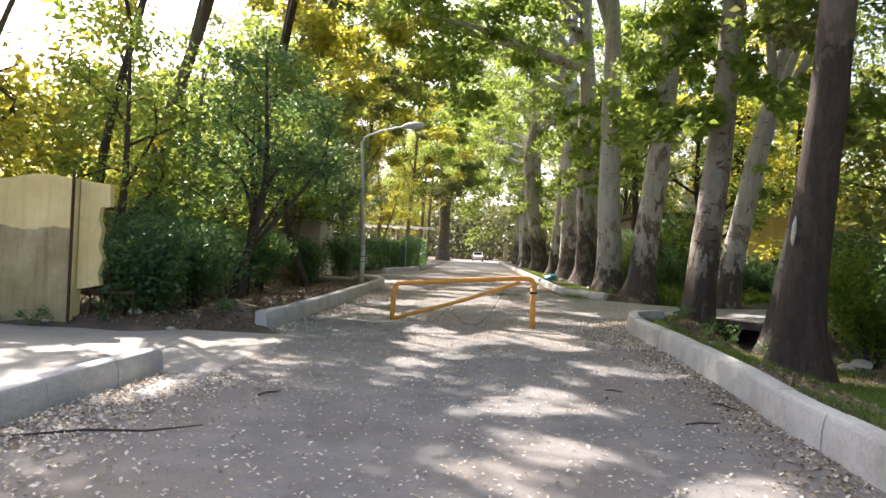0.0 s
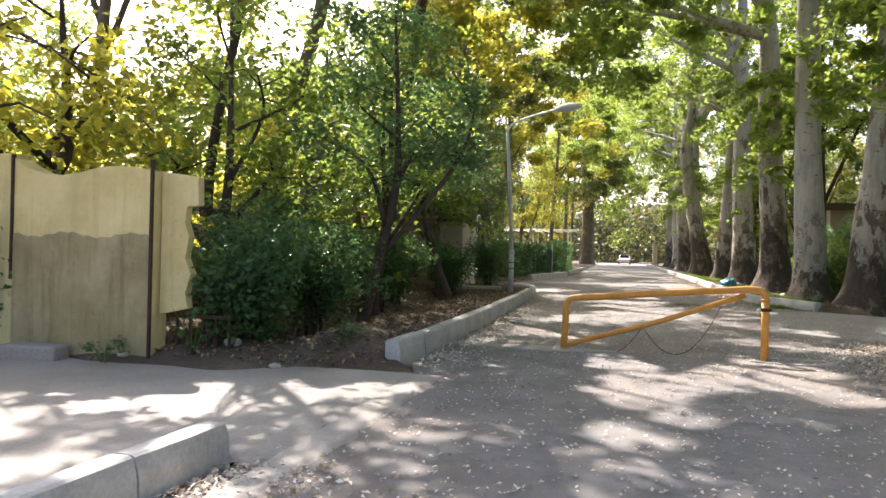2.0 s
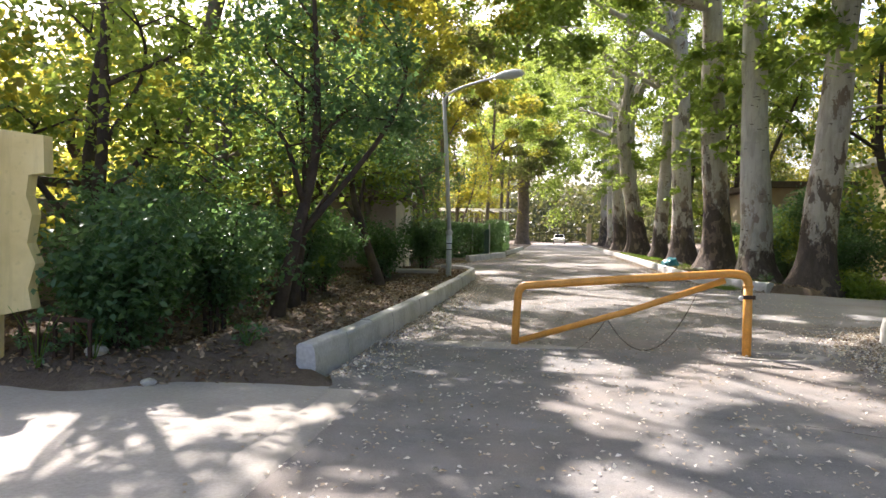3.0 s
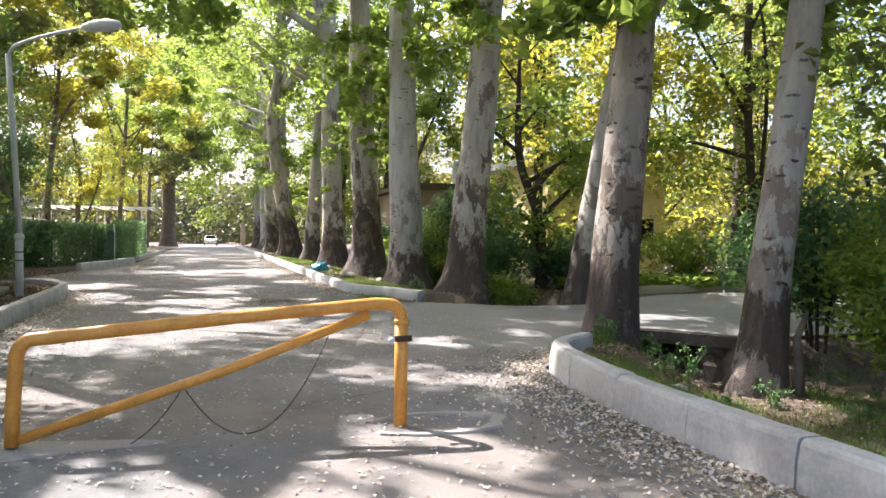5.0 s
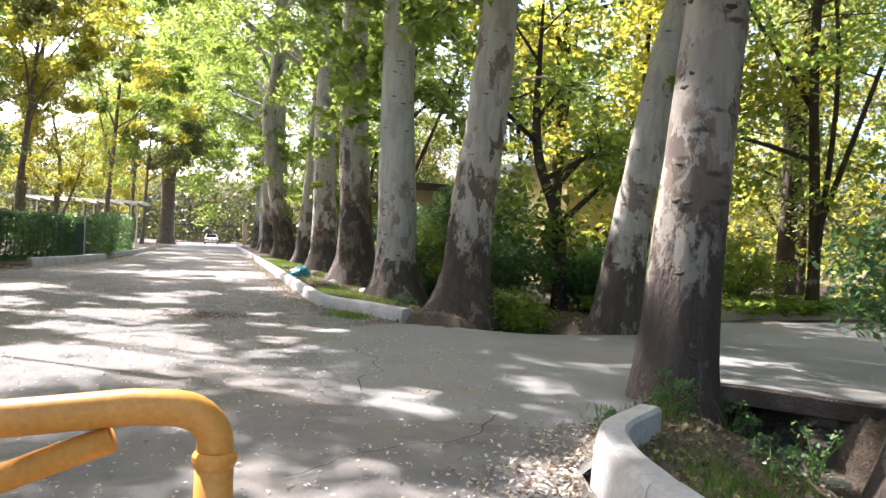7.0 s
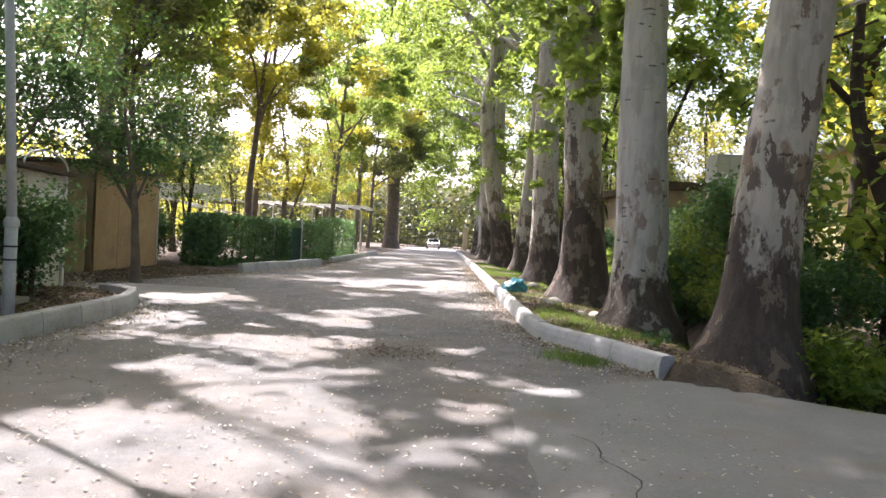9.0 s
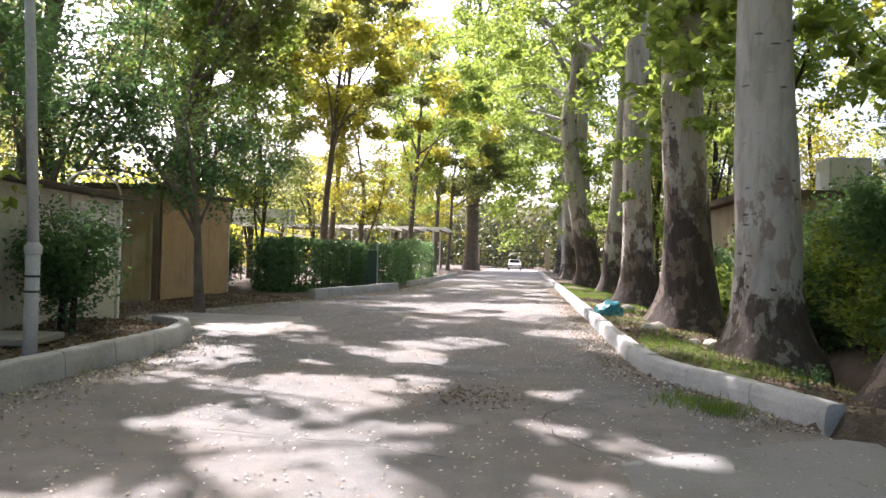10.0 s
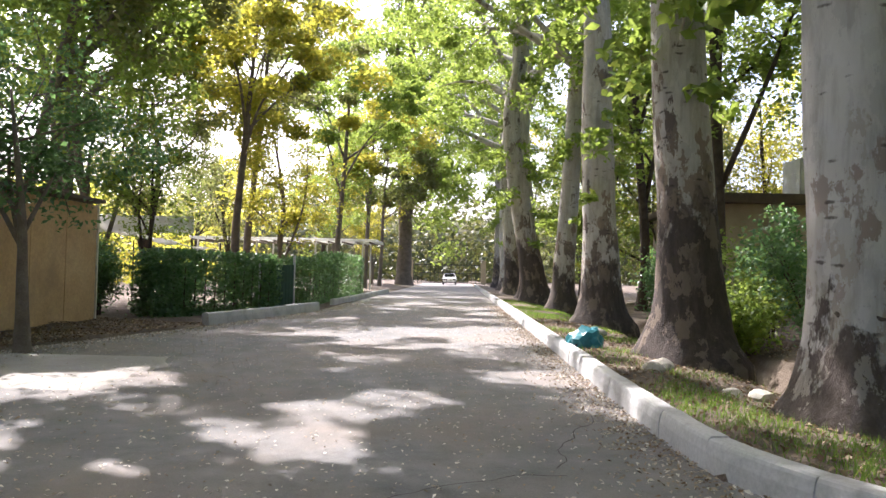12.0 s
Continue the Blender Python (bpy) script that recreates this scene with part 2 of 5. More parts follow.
L_DARK = leaf_material("dark_shrub_leaves", [(0, (0.034, 0.085, 0.042)), (0.6, (0.06, 0.13, 0.062)), (1, (0.1, 0.18, 0.085))], (0.28, 0.48, 0.13), 0.42, 0.35)
L_OLIVE = leaf_material("olive_leaves", [(0, (0.04, 0.06, 0.02)), (0.5, (0.075, 0.1, 0.03)), (1, (0.16, 0.13, 0.05))], (0.48, 0.52, 0.15), 0.52)
L_FAR = leaf_material("far_leaves", [(0, (0.045, 0.06, 0.022)), (0.6, (0.085, 0.1, 0.035)), (1, (0.17, 0.14, 0.06))], (0.25, 0.26, 0.07), 0.3)
L_GRASS = leaf_material("grass_blades", [(0, (0.04, 0.1, 0.02)), (0.75, (0.09, 0.18, 0.03)), (1, (0.2, 0.18, 0.07))], (0.35, 0.52, 0.06), 0.4)
L_FALLEN = leaf_material("fallen_leaves", [(0, (0.3, 0.22, 0.14)), (0.3, (0.5, 0.42, 0.32)), (1, (0.78, 0.74, 0.66))], (0.4, 0.3, 0.15), 0.1, 0.8)
L_BROWN = leaf_material("brown_leaf_litter", [(0, (0.1, 0.06, 0.035)), (0.5, (0.22, 0.15, 0.09)), (1, (0.4, 0.32, 0.22))], (0.3, 0.2, 0.1), 0.1, 0.85)


TARP = leaf_material("thin_white_sheet", [(0, (0.7, 0.7, 0.67)), (1, (0.78, 0.78, 0.75))], (0.85, 0.84, 0.78), 0.55, 0.6)


# ---- mesh helpers ----
def smooth(me):
    me.polygons.foreach_set("use_smooth", [True] * len(me.polygons))


def part(name, bm, mat, parent=None, label="", soft=False):
    me = bpy.data.meshes.new(name)
    bmesh.ops.recalc_face_normals(bm, faces=bm.faces[:])
    bm.to_mesh(me)
    bm.free()
    me.materials.append(mat)
    if soft:
        smooth(me)
    ob = new(name, me)
    if parent:
        ob.parent = parent
    if label:
        tagged(ob, label)
    return ob


def raw(name, verts, faces, mat, parent=None, soft=False):
    me = bpy.data.meshes.new(name)
    me.from_pydata(verts, [], faces)
    me.materials.append(mat)
    if soft:
        smooth(me)
    ob = new(name, me)
    if parent:
        ob.parent = parent
    return ob


def empty(name, at, label, category, group="", kind="", turn=0.0):
    e = new(name)
    e.matrix_basis = pose(*at, 0, 0, turn)
    return tagged(e, label, category, group, kind)


def box(bm, x0, x1, y0, y1, z0, z1, bevel=0.0):
    r = bmesh.ops.create_cube(bm, size=1)
    bmesh.ops.transform(bm, verts=r["verts"], matrix=Matrix.LocRotScale(((x0 + x1) / 2, (y0 + y1) / 2, (z0 + z1) / 2), None, (x1 - x0, y1 - y0, z1 - z0)))
    if bevel:
        es = list({e for v in r["verts"] for e in v.link_edges})
        bmesh.ops.bevel(bm, geom=es, offset=bevel, segments=2, affect="EDGES", profile=0.5)
    return bm


def boxed(*a, **k):
    return box(bmesh.new(), *a, **k)


def tube(bm, pts, radii, seg=10, lobes=0.0, seed=0, cap=True):
    """A tapered, uneven tube along points."""
    pts = [Vector(p) for p in pts]
    rings, up = [], Vector((0.01, 1, 0.02))
    for i, p in enumerate(pts):
        d = (pts[min(i + 1, len(pts) - 1)] - pts[max(i - 1, 0)]).normalized()
        u = (up - d * up.dot(d))
        if u.length < 0.05:
            u = Vector((1, 0.1, 0)) - d * d.x
        u.normalize()
        w = d.cross(u)
        ring = []
        for k in range(seg):
            a = 2 * math.pi * k / seg
            r = radii[i]
            if lobes:
                n = noise.noise(Vector((math.cos(a) * 1.3 + seed * 7.1, math.sin(a) * 1.3, p.z * 0.55)))
                n2 = noise.noise(Vector((math.cos(a) * 3.1 + seed * 3.7, math.sin(a) * 3.1, p.z * 1.6)))
                r *= 1 + (lobes * n + lobes * 0.5 * n2) * (1 + 1.3 * math.exp(-max(0, p.z) / 0.6))
            ring.append(bm.verts.new(p + (u * math.cos(a) + w * math.sin(a)) * r))
        rings.append(ring)
    for a, b in zip(rings, rings[1:]):
        for k in range(seg):
            bm.faces.new((a[k], a[(k + 1) % seg], b[(k + 1) % seg], b[k]))
    if cap:
        bm.faces.new(rings[0][::-1])
        bm.faces.new(rings[-1])
    return bm


def smooth_line(pts, n):
    """Catmull-Rom through the points, n steps a span."""
    p = [Vector(q) for q in pts]
    p = [p[0] * 2 - p[1]] + p + [p[-1] * 2 - p[-2]]
    out = []
    for i in range(1, len(p) - 2):
        for k in range(n):
            t = k / n
            a, b, c, d = p[i - 1:i + 3]
            out.append(0.5 * ((2 * b) + (c - a) * t + (2 * a - 5 * b + 4 * c - d) * t * t + (3 * b - a - 3 * c + d) * t ** 3))
    return out + [p[-2]]


# crown openings cut to put sun on chosen ground patches: x, y, half widths
FLECKS = [(-1.5, -1.9, 0.6, 0.9), (-0.15, -1.4, 0.6, 1.2), (-0.4, -6.8, 0.5, 0.5), (-0.7, -8.4, 0.35, 0.38), (0.5, -8.9, 0.3, 0.25), (-1.6, -3.3, 0.4, 0.5), (-1.7, -4.5, 0.33, 0.5),
          (-6.7, -5.9, 0.75, 0.6), (-5.6, -4.8, 0.5, 0.5), (-2.2, 5.6, 0.9, 1.2), (-1.0, 6.8, 1.1, 1.2), (-1.1, 8.7, 1.0, 1.0), (-1.3, 11.0, 0.9, 1.2), (-2.1, 9.3, 0.5, 0.5),
          (1.75, 4.1, 0.32, 0.6), (8.1, 7.5, 0.9, 1.1), (-0.8, 15.4, 0.75, 1.0), (-3.7, 13.0, 0.6, 1.0), (-4.4, 16.5, 1.0, 1.3)]
FLECKS += [(6.3, 6.0, 0.9, 0.6), (5.0, 2.6, 0.5, 0.6), (2.3, 2.1, 0.4, 0.5), (1.3, 9.0, 0.4, 0.35), (0.95, 8.0, 0.4, 0.5), (0.7, 9.8, 0.35, 0.35), (-4.4, -3.9, 0.5, 0.35), (-4.2, -7.2, 0.3, 0.5), (0.7, 7.0, 0.32, 0.4), (0.75, 11.4, 0.45, 0.28), (-2.4, 12.6, 0.27, 0.35), (-1.4, 14.1, 0.35, 0.42), (-2.0, 22.3, 0.45, 0.9), (-0.6, 21.5, 0.43, 0.7)]


def sunlit(pts):
    """True for leaves that would stand between the sun and one of the openings."""
    k = np.maximum(pts[:, 2], 0) / _sd.z
    gx, gy = pts[:, 0] - _sd.x * k, pts[:, 1] - _sd.y * k
    gx, gy = gx + 0.22 * np.sin(gy * 3.1 + gx) + 0.1 * np.sin(gy * 8.3), gy + 0.24 * np.sin(gx * 3.7) + 0.14 * np.sin(gx * 9.1)
    hit, edge = np.zeros(len(pts), dtype=bool), np.random.default_rng(9).uniform(size=len(pts))
    for x, y, rx, ry_ in FLECKS:
        hit |= ((gx - x) / rx) ** 2 + ((gy - y) / ry_) ** 2 < (2.0 if y < 0 else 1.4) - 0.6 * edge
    return hit & (pts[:, 2] > 2.3) & (edge < 0.975)


def leaf_cloud(name, pos, size, mat, parent=None, seed=0, up=0.5, droop=0.3, narrow=0.62):
    """Folded kite-shaped leaves, one at each place."""
    rg = np.random.default_rng(seed)
    pos = np.asarray(pos, dtype=np.float64)
    # leaves above the chosen sunny patches are left out
    if name == "crown":
        pos = pos[~sunlit(pos + np.array(parent.matrix_basis.translation))]
    n = len(pos)
    nor = rg.normal(size=(n, 3))
    nor[:, 2] = np.abs(nor[:, 2]) + up
    nor /= np.linalg.norm(nor, axis=1)[:, None]
    d = rg.normal(size=(n, 3))
    d[:, 2] -= droop
    d -= nor * np.sum(d * nor, axis=1)[:, None]
    d /= np.linalg.norm(d, axis=1)[:, None]
    s = np.cross(nor, d)
    ln = (size * rg.uniform(0.65, 1.3, n))[:, None]
    wd = ln * narrow * 0.5
    fold = nor * ln * rg.uniform(0.05, 0.22, n)[:, None]
    v = np.empty((n, 4, 3))
    v[:, 0], v[:, 2] = pos - d * ln * 0.5, pos + d * ln * 0.5
    v[:, 1], v[:, 3] = pos + s * wd + fold - d * ln * 0.08, pos - s * wd + fold - d * ln * 0.08
    idx = np.arange(n, dtype=np.int32)[:, None] * 4
    tri = np.concatenate([idx + np.array([[0, 1, 2]], dtype=np.int32), idx + np.array([[0, 2, 3]], dtype=np.int32)], axis=1).reshape(-1)
    me = bpy.data.meshes.new(name)
    me.vertices.add(n * 4)
    me.vertices.foreach_set("co", v.reshape(-1))
    me.loops.add(n * 6)
    me.loops.foreach_set("vertex_index", tri)
    me.polygons.add(n * 2)
    me.polygons.foreach_set("loop_start", np.arange(n * 2, dtype=np.int32) * 3)
    me.update(calc_edges=True)
    me.materials.append(mat)
    ob = new(name, me)
    if parent:
        ob.parent = parent
    return ob


def clump_points(rg, centres, per, radius, flat=0.6):
    c = np.repeat(np.asarray(centres, dtype=np.float64), per, axis=0)
    r = np.repeat(radius * rg.uniform(0.6, 1.35, len(centres)), per)[:, None]
    q = rg.normal(size=(len(c), 3))
    q /= np.linalg.norm(q, axis=1)[:, None]
    q *= (rg.uniform(0, 1, len(c)) ** 0.42)[:, None] * np.array([1, 1, flat])
    return c + q * r * np.repeat(rg.uniform(0.75, 1.25, (len(centres), 3)), per, axis=0)


# ---- ground ----
ROAD_L = [(-30, -4.4), (-8.2, -4.38), (-6.25, -4.27), (-6.15, -4.1), (-2.4, -4.1), (-2.1, -4.28), (13.0, -4.42), (14.4, -4.7), (15.8, -6.3), (17.5, -7.6), (21.0, -6.9), (25.0, -6.0), (33.0, -4.75), (58.0, -4.6), (110, -4.6)]
ROAD_R = [(-30, 1.4), (-8.6, 1.52), (-5.8, 1.68), (-3, 1.8), (-1, 1.8), (0, 1.83), (1.15, 1.95), (2.1, 2.22), (2.6, 2.85), (3.0, 3.0), (10.2, 3.05), (11.6, 2.62), (12.8, 2.03), (17.5, 1.97), (56, 2.0), (110, 2.0)]


def along(table, y):
    for (a, p), (b, q) in zip(table, table[1:]):
        if y <= b:
            return p + (q - p) * max(0.0, min(1.0, (y - a) / (b - a)))
    return table[-1][1]


def step(a, b, x):
    t = max(0.0, min(1.0, (x - a) / (b - a)))
    return t * t * (3 - 2 * t)


def near_edge(x):
    return 2.95 + 1.87 * step(2.8, 5.0, x) - 1.5 * step(5.0, 6.6, x)


def far_edge(x):
    return 9.9 - 1.3 * step(3.0, 5.2, x) + 2.2 * step(6.0, 10.5, x) + 0.8 * step(10, 20, x)


def height(x, y):
    l, r = along(ROAD_L, y), along(ROAD_R, y)
    bumpy = 0.05 * noise.noise(Vector((x * 0.9, y * 0.9, 1))) + 0.02 * noise.noise(Vector((x * 3, y * 3, 4)))
    if l - 0.13 < x < r + 0.13:
        return -0.07
    if x < l:
        z = (0.16 if y < 15.6 else 0.03) + 0.1 * step(l - 0.6, l - 3.5, x) * (1 if y < 15 else 0.6) + bumpy
        z = -0.08 + (z + 0.08) * step(-3.7, -2.3, y - 0.75 * step(-6.2, -4.9, x) + 0.35 * noise.noise(Vector((x * 0.9, 3, 0))))
        z += 0.2 * math.exp(-((x + 5.15) / 0.5) ** 2 - ((y + 1.5) / 1.0) ** 2)
        return z - 0.25 * math.exp(-((x + 6.6) / 0.5) ** 2) * (1 if -2 < y < 10 else 0)
    inside = step(near_edge(x) - 0.1, near_edge(x) + 0.05, y) * (1 - step(far_edge(x) - 0.05, far_edge(x) + 0.1, y))
    if y < 6:
        z = 0.1 - 0.62 * step(r + 0.4, r + 2.4, x) * step(-5.0, 0.5, y) - 0.42 * step(r + 0.5, r + 2.9, x) * (1 - step(-5.0, 0.5, y))
    else:
        z = 0.17 - 0.15 * step(r + 0.4, r + 2.5, x)
    cx = 5.1
    ditch = math.exp(-((x - cx) / 0.75) ** 4) if y > 6 else step(4.2, 4.7, x) * (1 - step(5.9, 6.2, x)) * step(-2.2, -0.6, y - near_edge(x))
    z -= ditch * (0.85 if y > 6 else 0.32)
    z += step(7, 9, x) * (0.0 - z) * 0.9 + bumpy
    if y < near_edge(x) + 0.1:
        bank = step(6.0, 6.3, x) * step(near_edge(x) - 1.0, near_edge(x) - 0.15, y)
        z += (-0.03 + 0.4 * bumpy - z) * bank
    if inside > 0.5:
        z = -0.62 if 4.35 < x < (6.1 if y < 5.5 else 5.55) else -0.06
    return z


def spread(a, b, fine_a, fine_b, s, coarse):
    out, v = [], a
    while v < fine_a:
        out.append(v)
        v += max(s, min(coarse, (fine_a - v) * 0.35))
    v = fine_a
    while v < fine_b:
        out.append(v)
        v += s
    while v < b:
        out.append(v)
        v += max(s, min(coarse, (v - fine_b) * 0.35 + s))
    return out + [b]


xs, ys = spread(-900, 900, -10, 9, 0.16, 150), spread(-900, 1500, -10, 32, 0.2, 150)
gv = [(x, y, height(x, y)) for y in ys for x in xs]
nx = len(xs)
gf = [(j * nx + i, j * nx + i + 1, (j + 1) * nx + i + 1, (j + 1) * nx + i) for j in range(len(ys) - 1) for i in range(nx - 1)]
ground = tagged(raw("ground", gv, gf, SOIL, soft=True), "dry brown soil with leaf litter beside the road", "ground", kind="structure")


def strip(name, ys_, lf, rt, mat, label, cat, z=0.0, cols=24, rough=0.008):
    v, f = [], []
    for y in ys_:
        a, b = lf(y), rt(y)
        for k in range(cols + 1):
            x = a + (b - a) * k / cols if k != cols - 1 else b - 0.04
            v.append((x, y, z - (0.03 if z and (k == cols or y in (ys_[0], ys_[-1])) else 0) + rough * noise.noise(Vector((x * 0.8, y * 0.8, 2.2)))))
    n = cols + 1
    for j in range(len(ys_) - 1):
        for k in range(cols):
            f.append((j * n + k, j * n + k + 1, (j + 1) * n + k + 1, (j + 1) * n + k))
    return tagged(raw(name, v, f, mat, soft=True), label, cat, kind="structure")


ry = [-30 + 0.5 * i for i in range(130)] + [35 + 3 * i for i in range(26)]
road = strip("road", ry, lambda y: along(ROAD_L, y), lambda y: along(ROAD_R, y), ASPHALT, "worn dusty grey asphalt road strewn with pale leaf bits", "road")
slab_l = strip("pavement", [-14 + 0.25 * i for i in range(47)], lambda y: -30, lambda y: -3.86 + 0.05 * noise.noise(Vector((0, y * 2, 0))) if -6.2 < y else -4.55, SLAB, "pale concrete drive joining the road", "pavement", 0.012, 40, 0.006)


def apron_mesh():
    bm = bmesh.new()
    top = {}
    xs_ = [1.0 + 0.35 * i for i in range(51)]
    for i, x in enumerate(xs_):
        a = near_edge(x) if x > 2.9 else 2.75 + 0.3 * (2.9 - x)
        b = far_edge(x) if x > 3.0 else 9.9 - 0.6 * (3 - x)
        for k in range(13):
            y = a + (b - a) * k / 12
            top[i, k] = bm.verts.new((x + (0.12 * noise.noise(Vector((0, y * 1.5, 3))) if i == 0 else 0), y, (-0.012 if i == 0 or (k == 0 and x < 3.2) else 0.012) + 0.006 * noise.noise(Vector((x, y, 0)))))
    for i in range(len(xs_) - 1):
        for k in range(12):
            bm.faces.new((top[i, k], top[i + 1, k], top[i + 1, k + 1], top[i, k + 1]))
    return bm


side_road = tagged(part("side_road", apron_mesh(), APRON, soft=True), "grey concrete side road crossing the ditch", "road", kind="structure")
bm = bmesh.new()
for x0, x1 in ((4.2, 5.18), (5.2, 6.4)):
    box(bm, x0, x1, 4.95, 8.55, -0.2, 0.006, 0.02)
rim = [4.2 + 0.1 * i for i in range(23)]
ring = []
for x in rim:
    ya, w = near_edge(x) - 0.05 + 0.03 * noise.noise(Vector((x * 6, 0, 2))), 0.03 * noise.noise(Vector((x * 5, 3, 2)))
    ring.append([bm.verts.new(p) for p in ((x, 4.94, 0.008), (x, ya + 0.03, 0.008), (x, ya, -0.02), (x, ya + 0.02 + w, -0.19 + w), (x, ya + 0.05, -0.21), (x, 4.94, -0.21))])
for p, q in zip(ring, ring[1:]):
    for k in range(6):
        bm.faces.new((p[k], q[k], q[(k + 1) % 6], p[(k + 1) % 6]))
bm.faces.new(ring[0])
bm.faces.new(ring[-1][::-1])
bmesh.ops.recalc_face_normals(bm, faces=bm.faces)
tagged(part("culvert_slab", bm, STAINED), "rough dark-edged concrete slab bridging the ditch", "culvert", kind="structure")
bm = bmesh.new()
for i in range(26):
    a, x = (i * 2.399) % 1, 4.1 + 0.1 * (i % 3)
    s = 0.14 + 0.1 * ((i * 0.37) % 1)
    xx = (4.62 if i % 2 else 6.08) + 0.1 * math.sin(i * 1.7)
    yy, zz = (4.75 if i % 2 else 3.85) + 0.25 * ((i * 0.61) % 1), -0.75 + 0.045 * (i // 2)
    r = bmesh.ops.create_icosphere(bm, subdivisions=1, radius=s)
    bmesh.ops.transform(bm, verts=r["verts"], matrix=Matrix.LocRotScale((xx, yy, zz), Euler((i, i * 2, i * 3)), (1.2, 0.9, 0.65)))
tagged(part("culvert_abutment", bm, DARK_STONE), "rough stone sides of the ditch under the bridge", "culvert", kind="structure")


# ---- kerbs ----
def kerb(name, line, width, h, block, label, side=1, z0=-0.08, mat=KERB, seed=0):
    """Precast blocks along a line of the road-side face; side +1: body lies to the right of the line's run."""
    pts = smooth_line([(*p, 0) for p in line], 8)
    cum = [0]
    for a, b in zip(pts, pts[1:]):
        cum.append(cum[-1] + (b - a).length)

    def at(s):
        s = max(0, min(cum[-1], s))
        for i in range(len(pts) - 1):
            if s <= cum[i + 1]:
                t = (s - cum[i]) / max(1e-6, cum[i + 1] - cum[i])
                return pts[i].lerp(pts[i + 1], t), (pts[i + 1] - pts[i]).normalized()
        return pts[-1], (pts[-1] - pts[-2]).normalized()

    root = empty(name, (pts[0].x, pts[0].y, 0), label, "kerb", kind="structure")
    rg = random.Random(seed)
    s = 0.0
    while s < cum[-1] - 0.15:
        e = min(cum[-1], s + block)
        if cum[-1] - e < 0.3:
            e = cum[-1]
        bm = bmesh.new()
        rows, m = [], 6
        dz, dx = rg.uniform(-0.006, 0.006), rg.uniform(-0.005, 0.005)
        for k in range(m + 1):
            p, d = at(s + 0.006 + (e - s - 0.012) * k / m)
            nrm = Vector((d.y, -d.x, 0)) * side
            prof = [(0.0, z0), (0.012, h * 0.55), (0.03, h - 0.035), (0.042, h - 0.012), (0.065, h), (width - 0.025, h), (width, h - 0.025), (width, z0)]
            w = 0.004 * noise.noise(Vector((p.x * 4, p.y * 4, seed)))
            rows.append([bm.verts.new(p + nrm * (o + dx + w) - pts[0] + Vector((0, 0, z + dz + (w if z > 0 else 0)))) for o, z in prof])
        for a, b in zip(rows, rows[1:]):
            for k in range(len(a) - 1):
                bm.faces.new((a[k], a[k + 1], b[k + 1], b[k]))
        bm.faces.new(rows[0])
        bm.faces.new(rows[-1][::-1])
        part("kerb_block", bm, mat, root)
        s = e
    return root


kerb("kerb_1", [(-4.5, -24), (-4.42, -12), (-4.38, -8.2), (-4.25, -6.2)], 0.2, 0.25, 1.0, "thick pale concrete kerb ending at the drive", -1, seed=1)
kerb("kerb_2", [(-4.36, -2.15), (-4.27, 1.2), (-4.3, 7.0), (-4.42, 12.6), (-4.62, 14.1), (-5.05, 15.1), (-5.75, 15.5)], 0.2, 0.285, 1.0, "thick pale concrete kerb curling back at its end", -1, seed=2)
kerb("kerb_3", [(1.45, -20), (1.52, -8.6), (1.68, -5.8), (1.8, -3), (1.82, -0.5), (1.97, 1.1), (2.28, 2.05), (2.92, 2.62)], 0.22, 0.3, 1.0, "whitish concrete kerb curving round the verge", 1, seed=3)
kerb("kerb_4", [(3.08, 10.2), (2.6, 11.55), (2.06, 12.9), (1.95, 14.6), (1.96, 20), (2.0, 34), (2.0, 60), (2.0, 90)], 0.22, 0.24, 1.05, "pale concrete kerb along the tree row", 1, seed=4)
kerb("kerb_5", [(-6.0, 25.6), (-5.3, 29.5), (-4.75, 33.5)], 0.2, 0.3, 1.2, "dusty concrete kerb before the green gate", -1, seed=5)
kerb("kerb_6", [(-4.9, 37.5), (-4.75, 46), (-4.6, 58)], 0.2, 0.25, 1.2, "pale worn kerb farther up the road", -1, seed=6)
kerb("kerb_7", [(7.6, 10.2), (9.5, 11.0), (12, 11.5), (19, 12.1)], 0.2, 0.22, 2.0, "low tan edging of the planted bed", -1, mat=BRICKWALL, seed=7)


# ---- trees ----
def crown_centres(rg, at, r, hz, n):
    """Clump places in an uneven shell-heavy ellipsoid."""
    out = []
    while len(out) < n:
        p = rg.normal(size=3)
        p /= np.linalg.norm(p)
        k = rg.uniform(0.3, 1.0) ** 0.5
        q = np.array(at) + p * k * np.array([r, r, hz]) * rg.uniform(0.8, 1.15)
        out.append(q)
    return np.array(out)


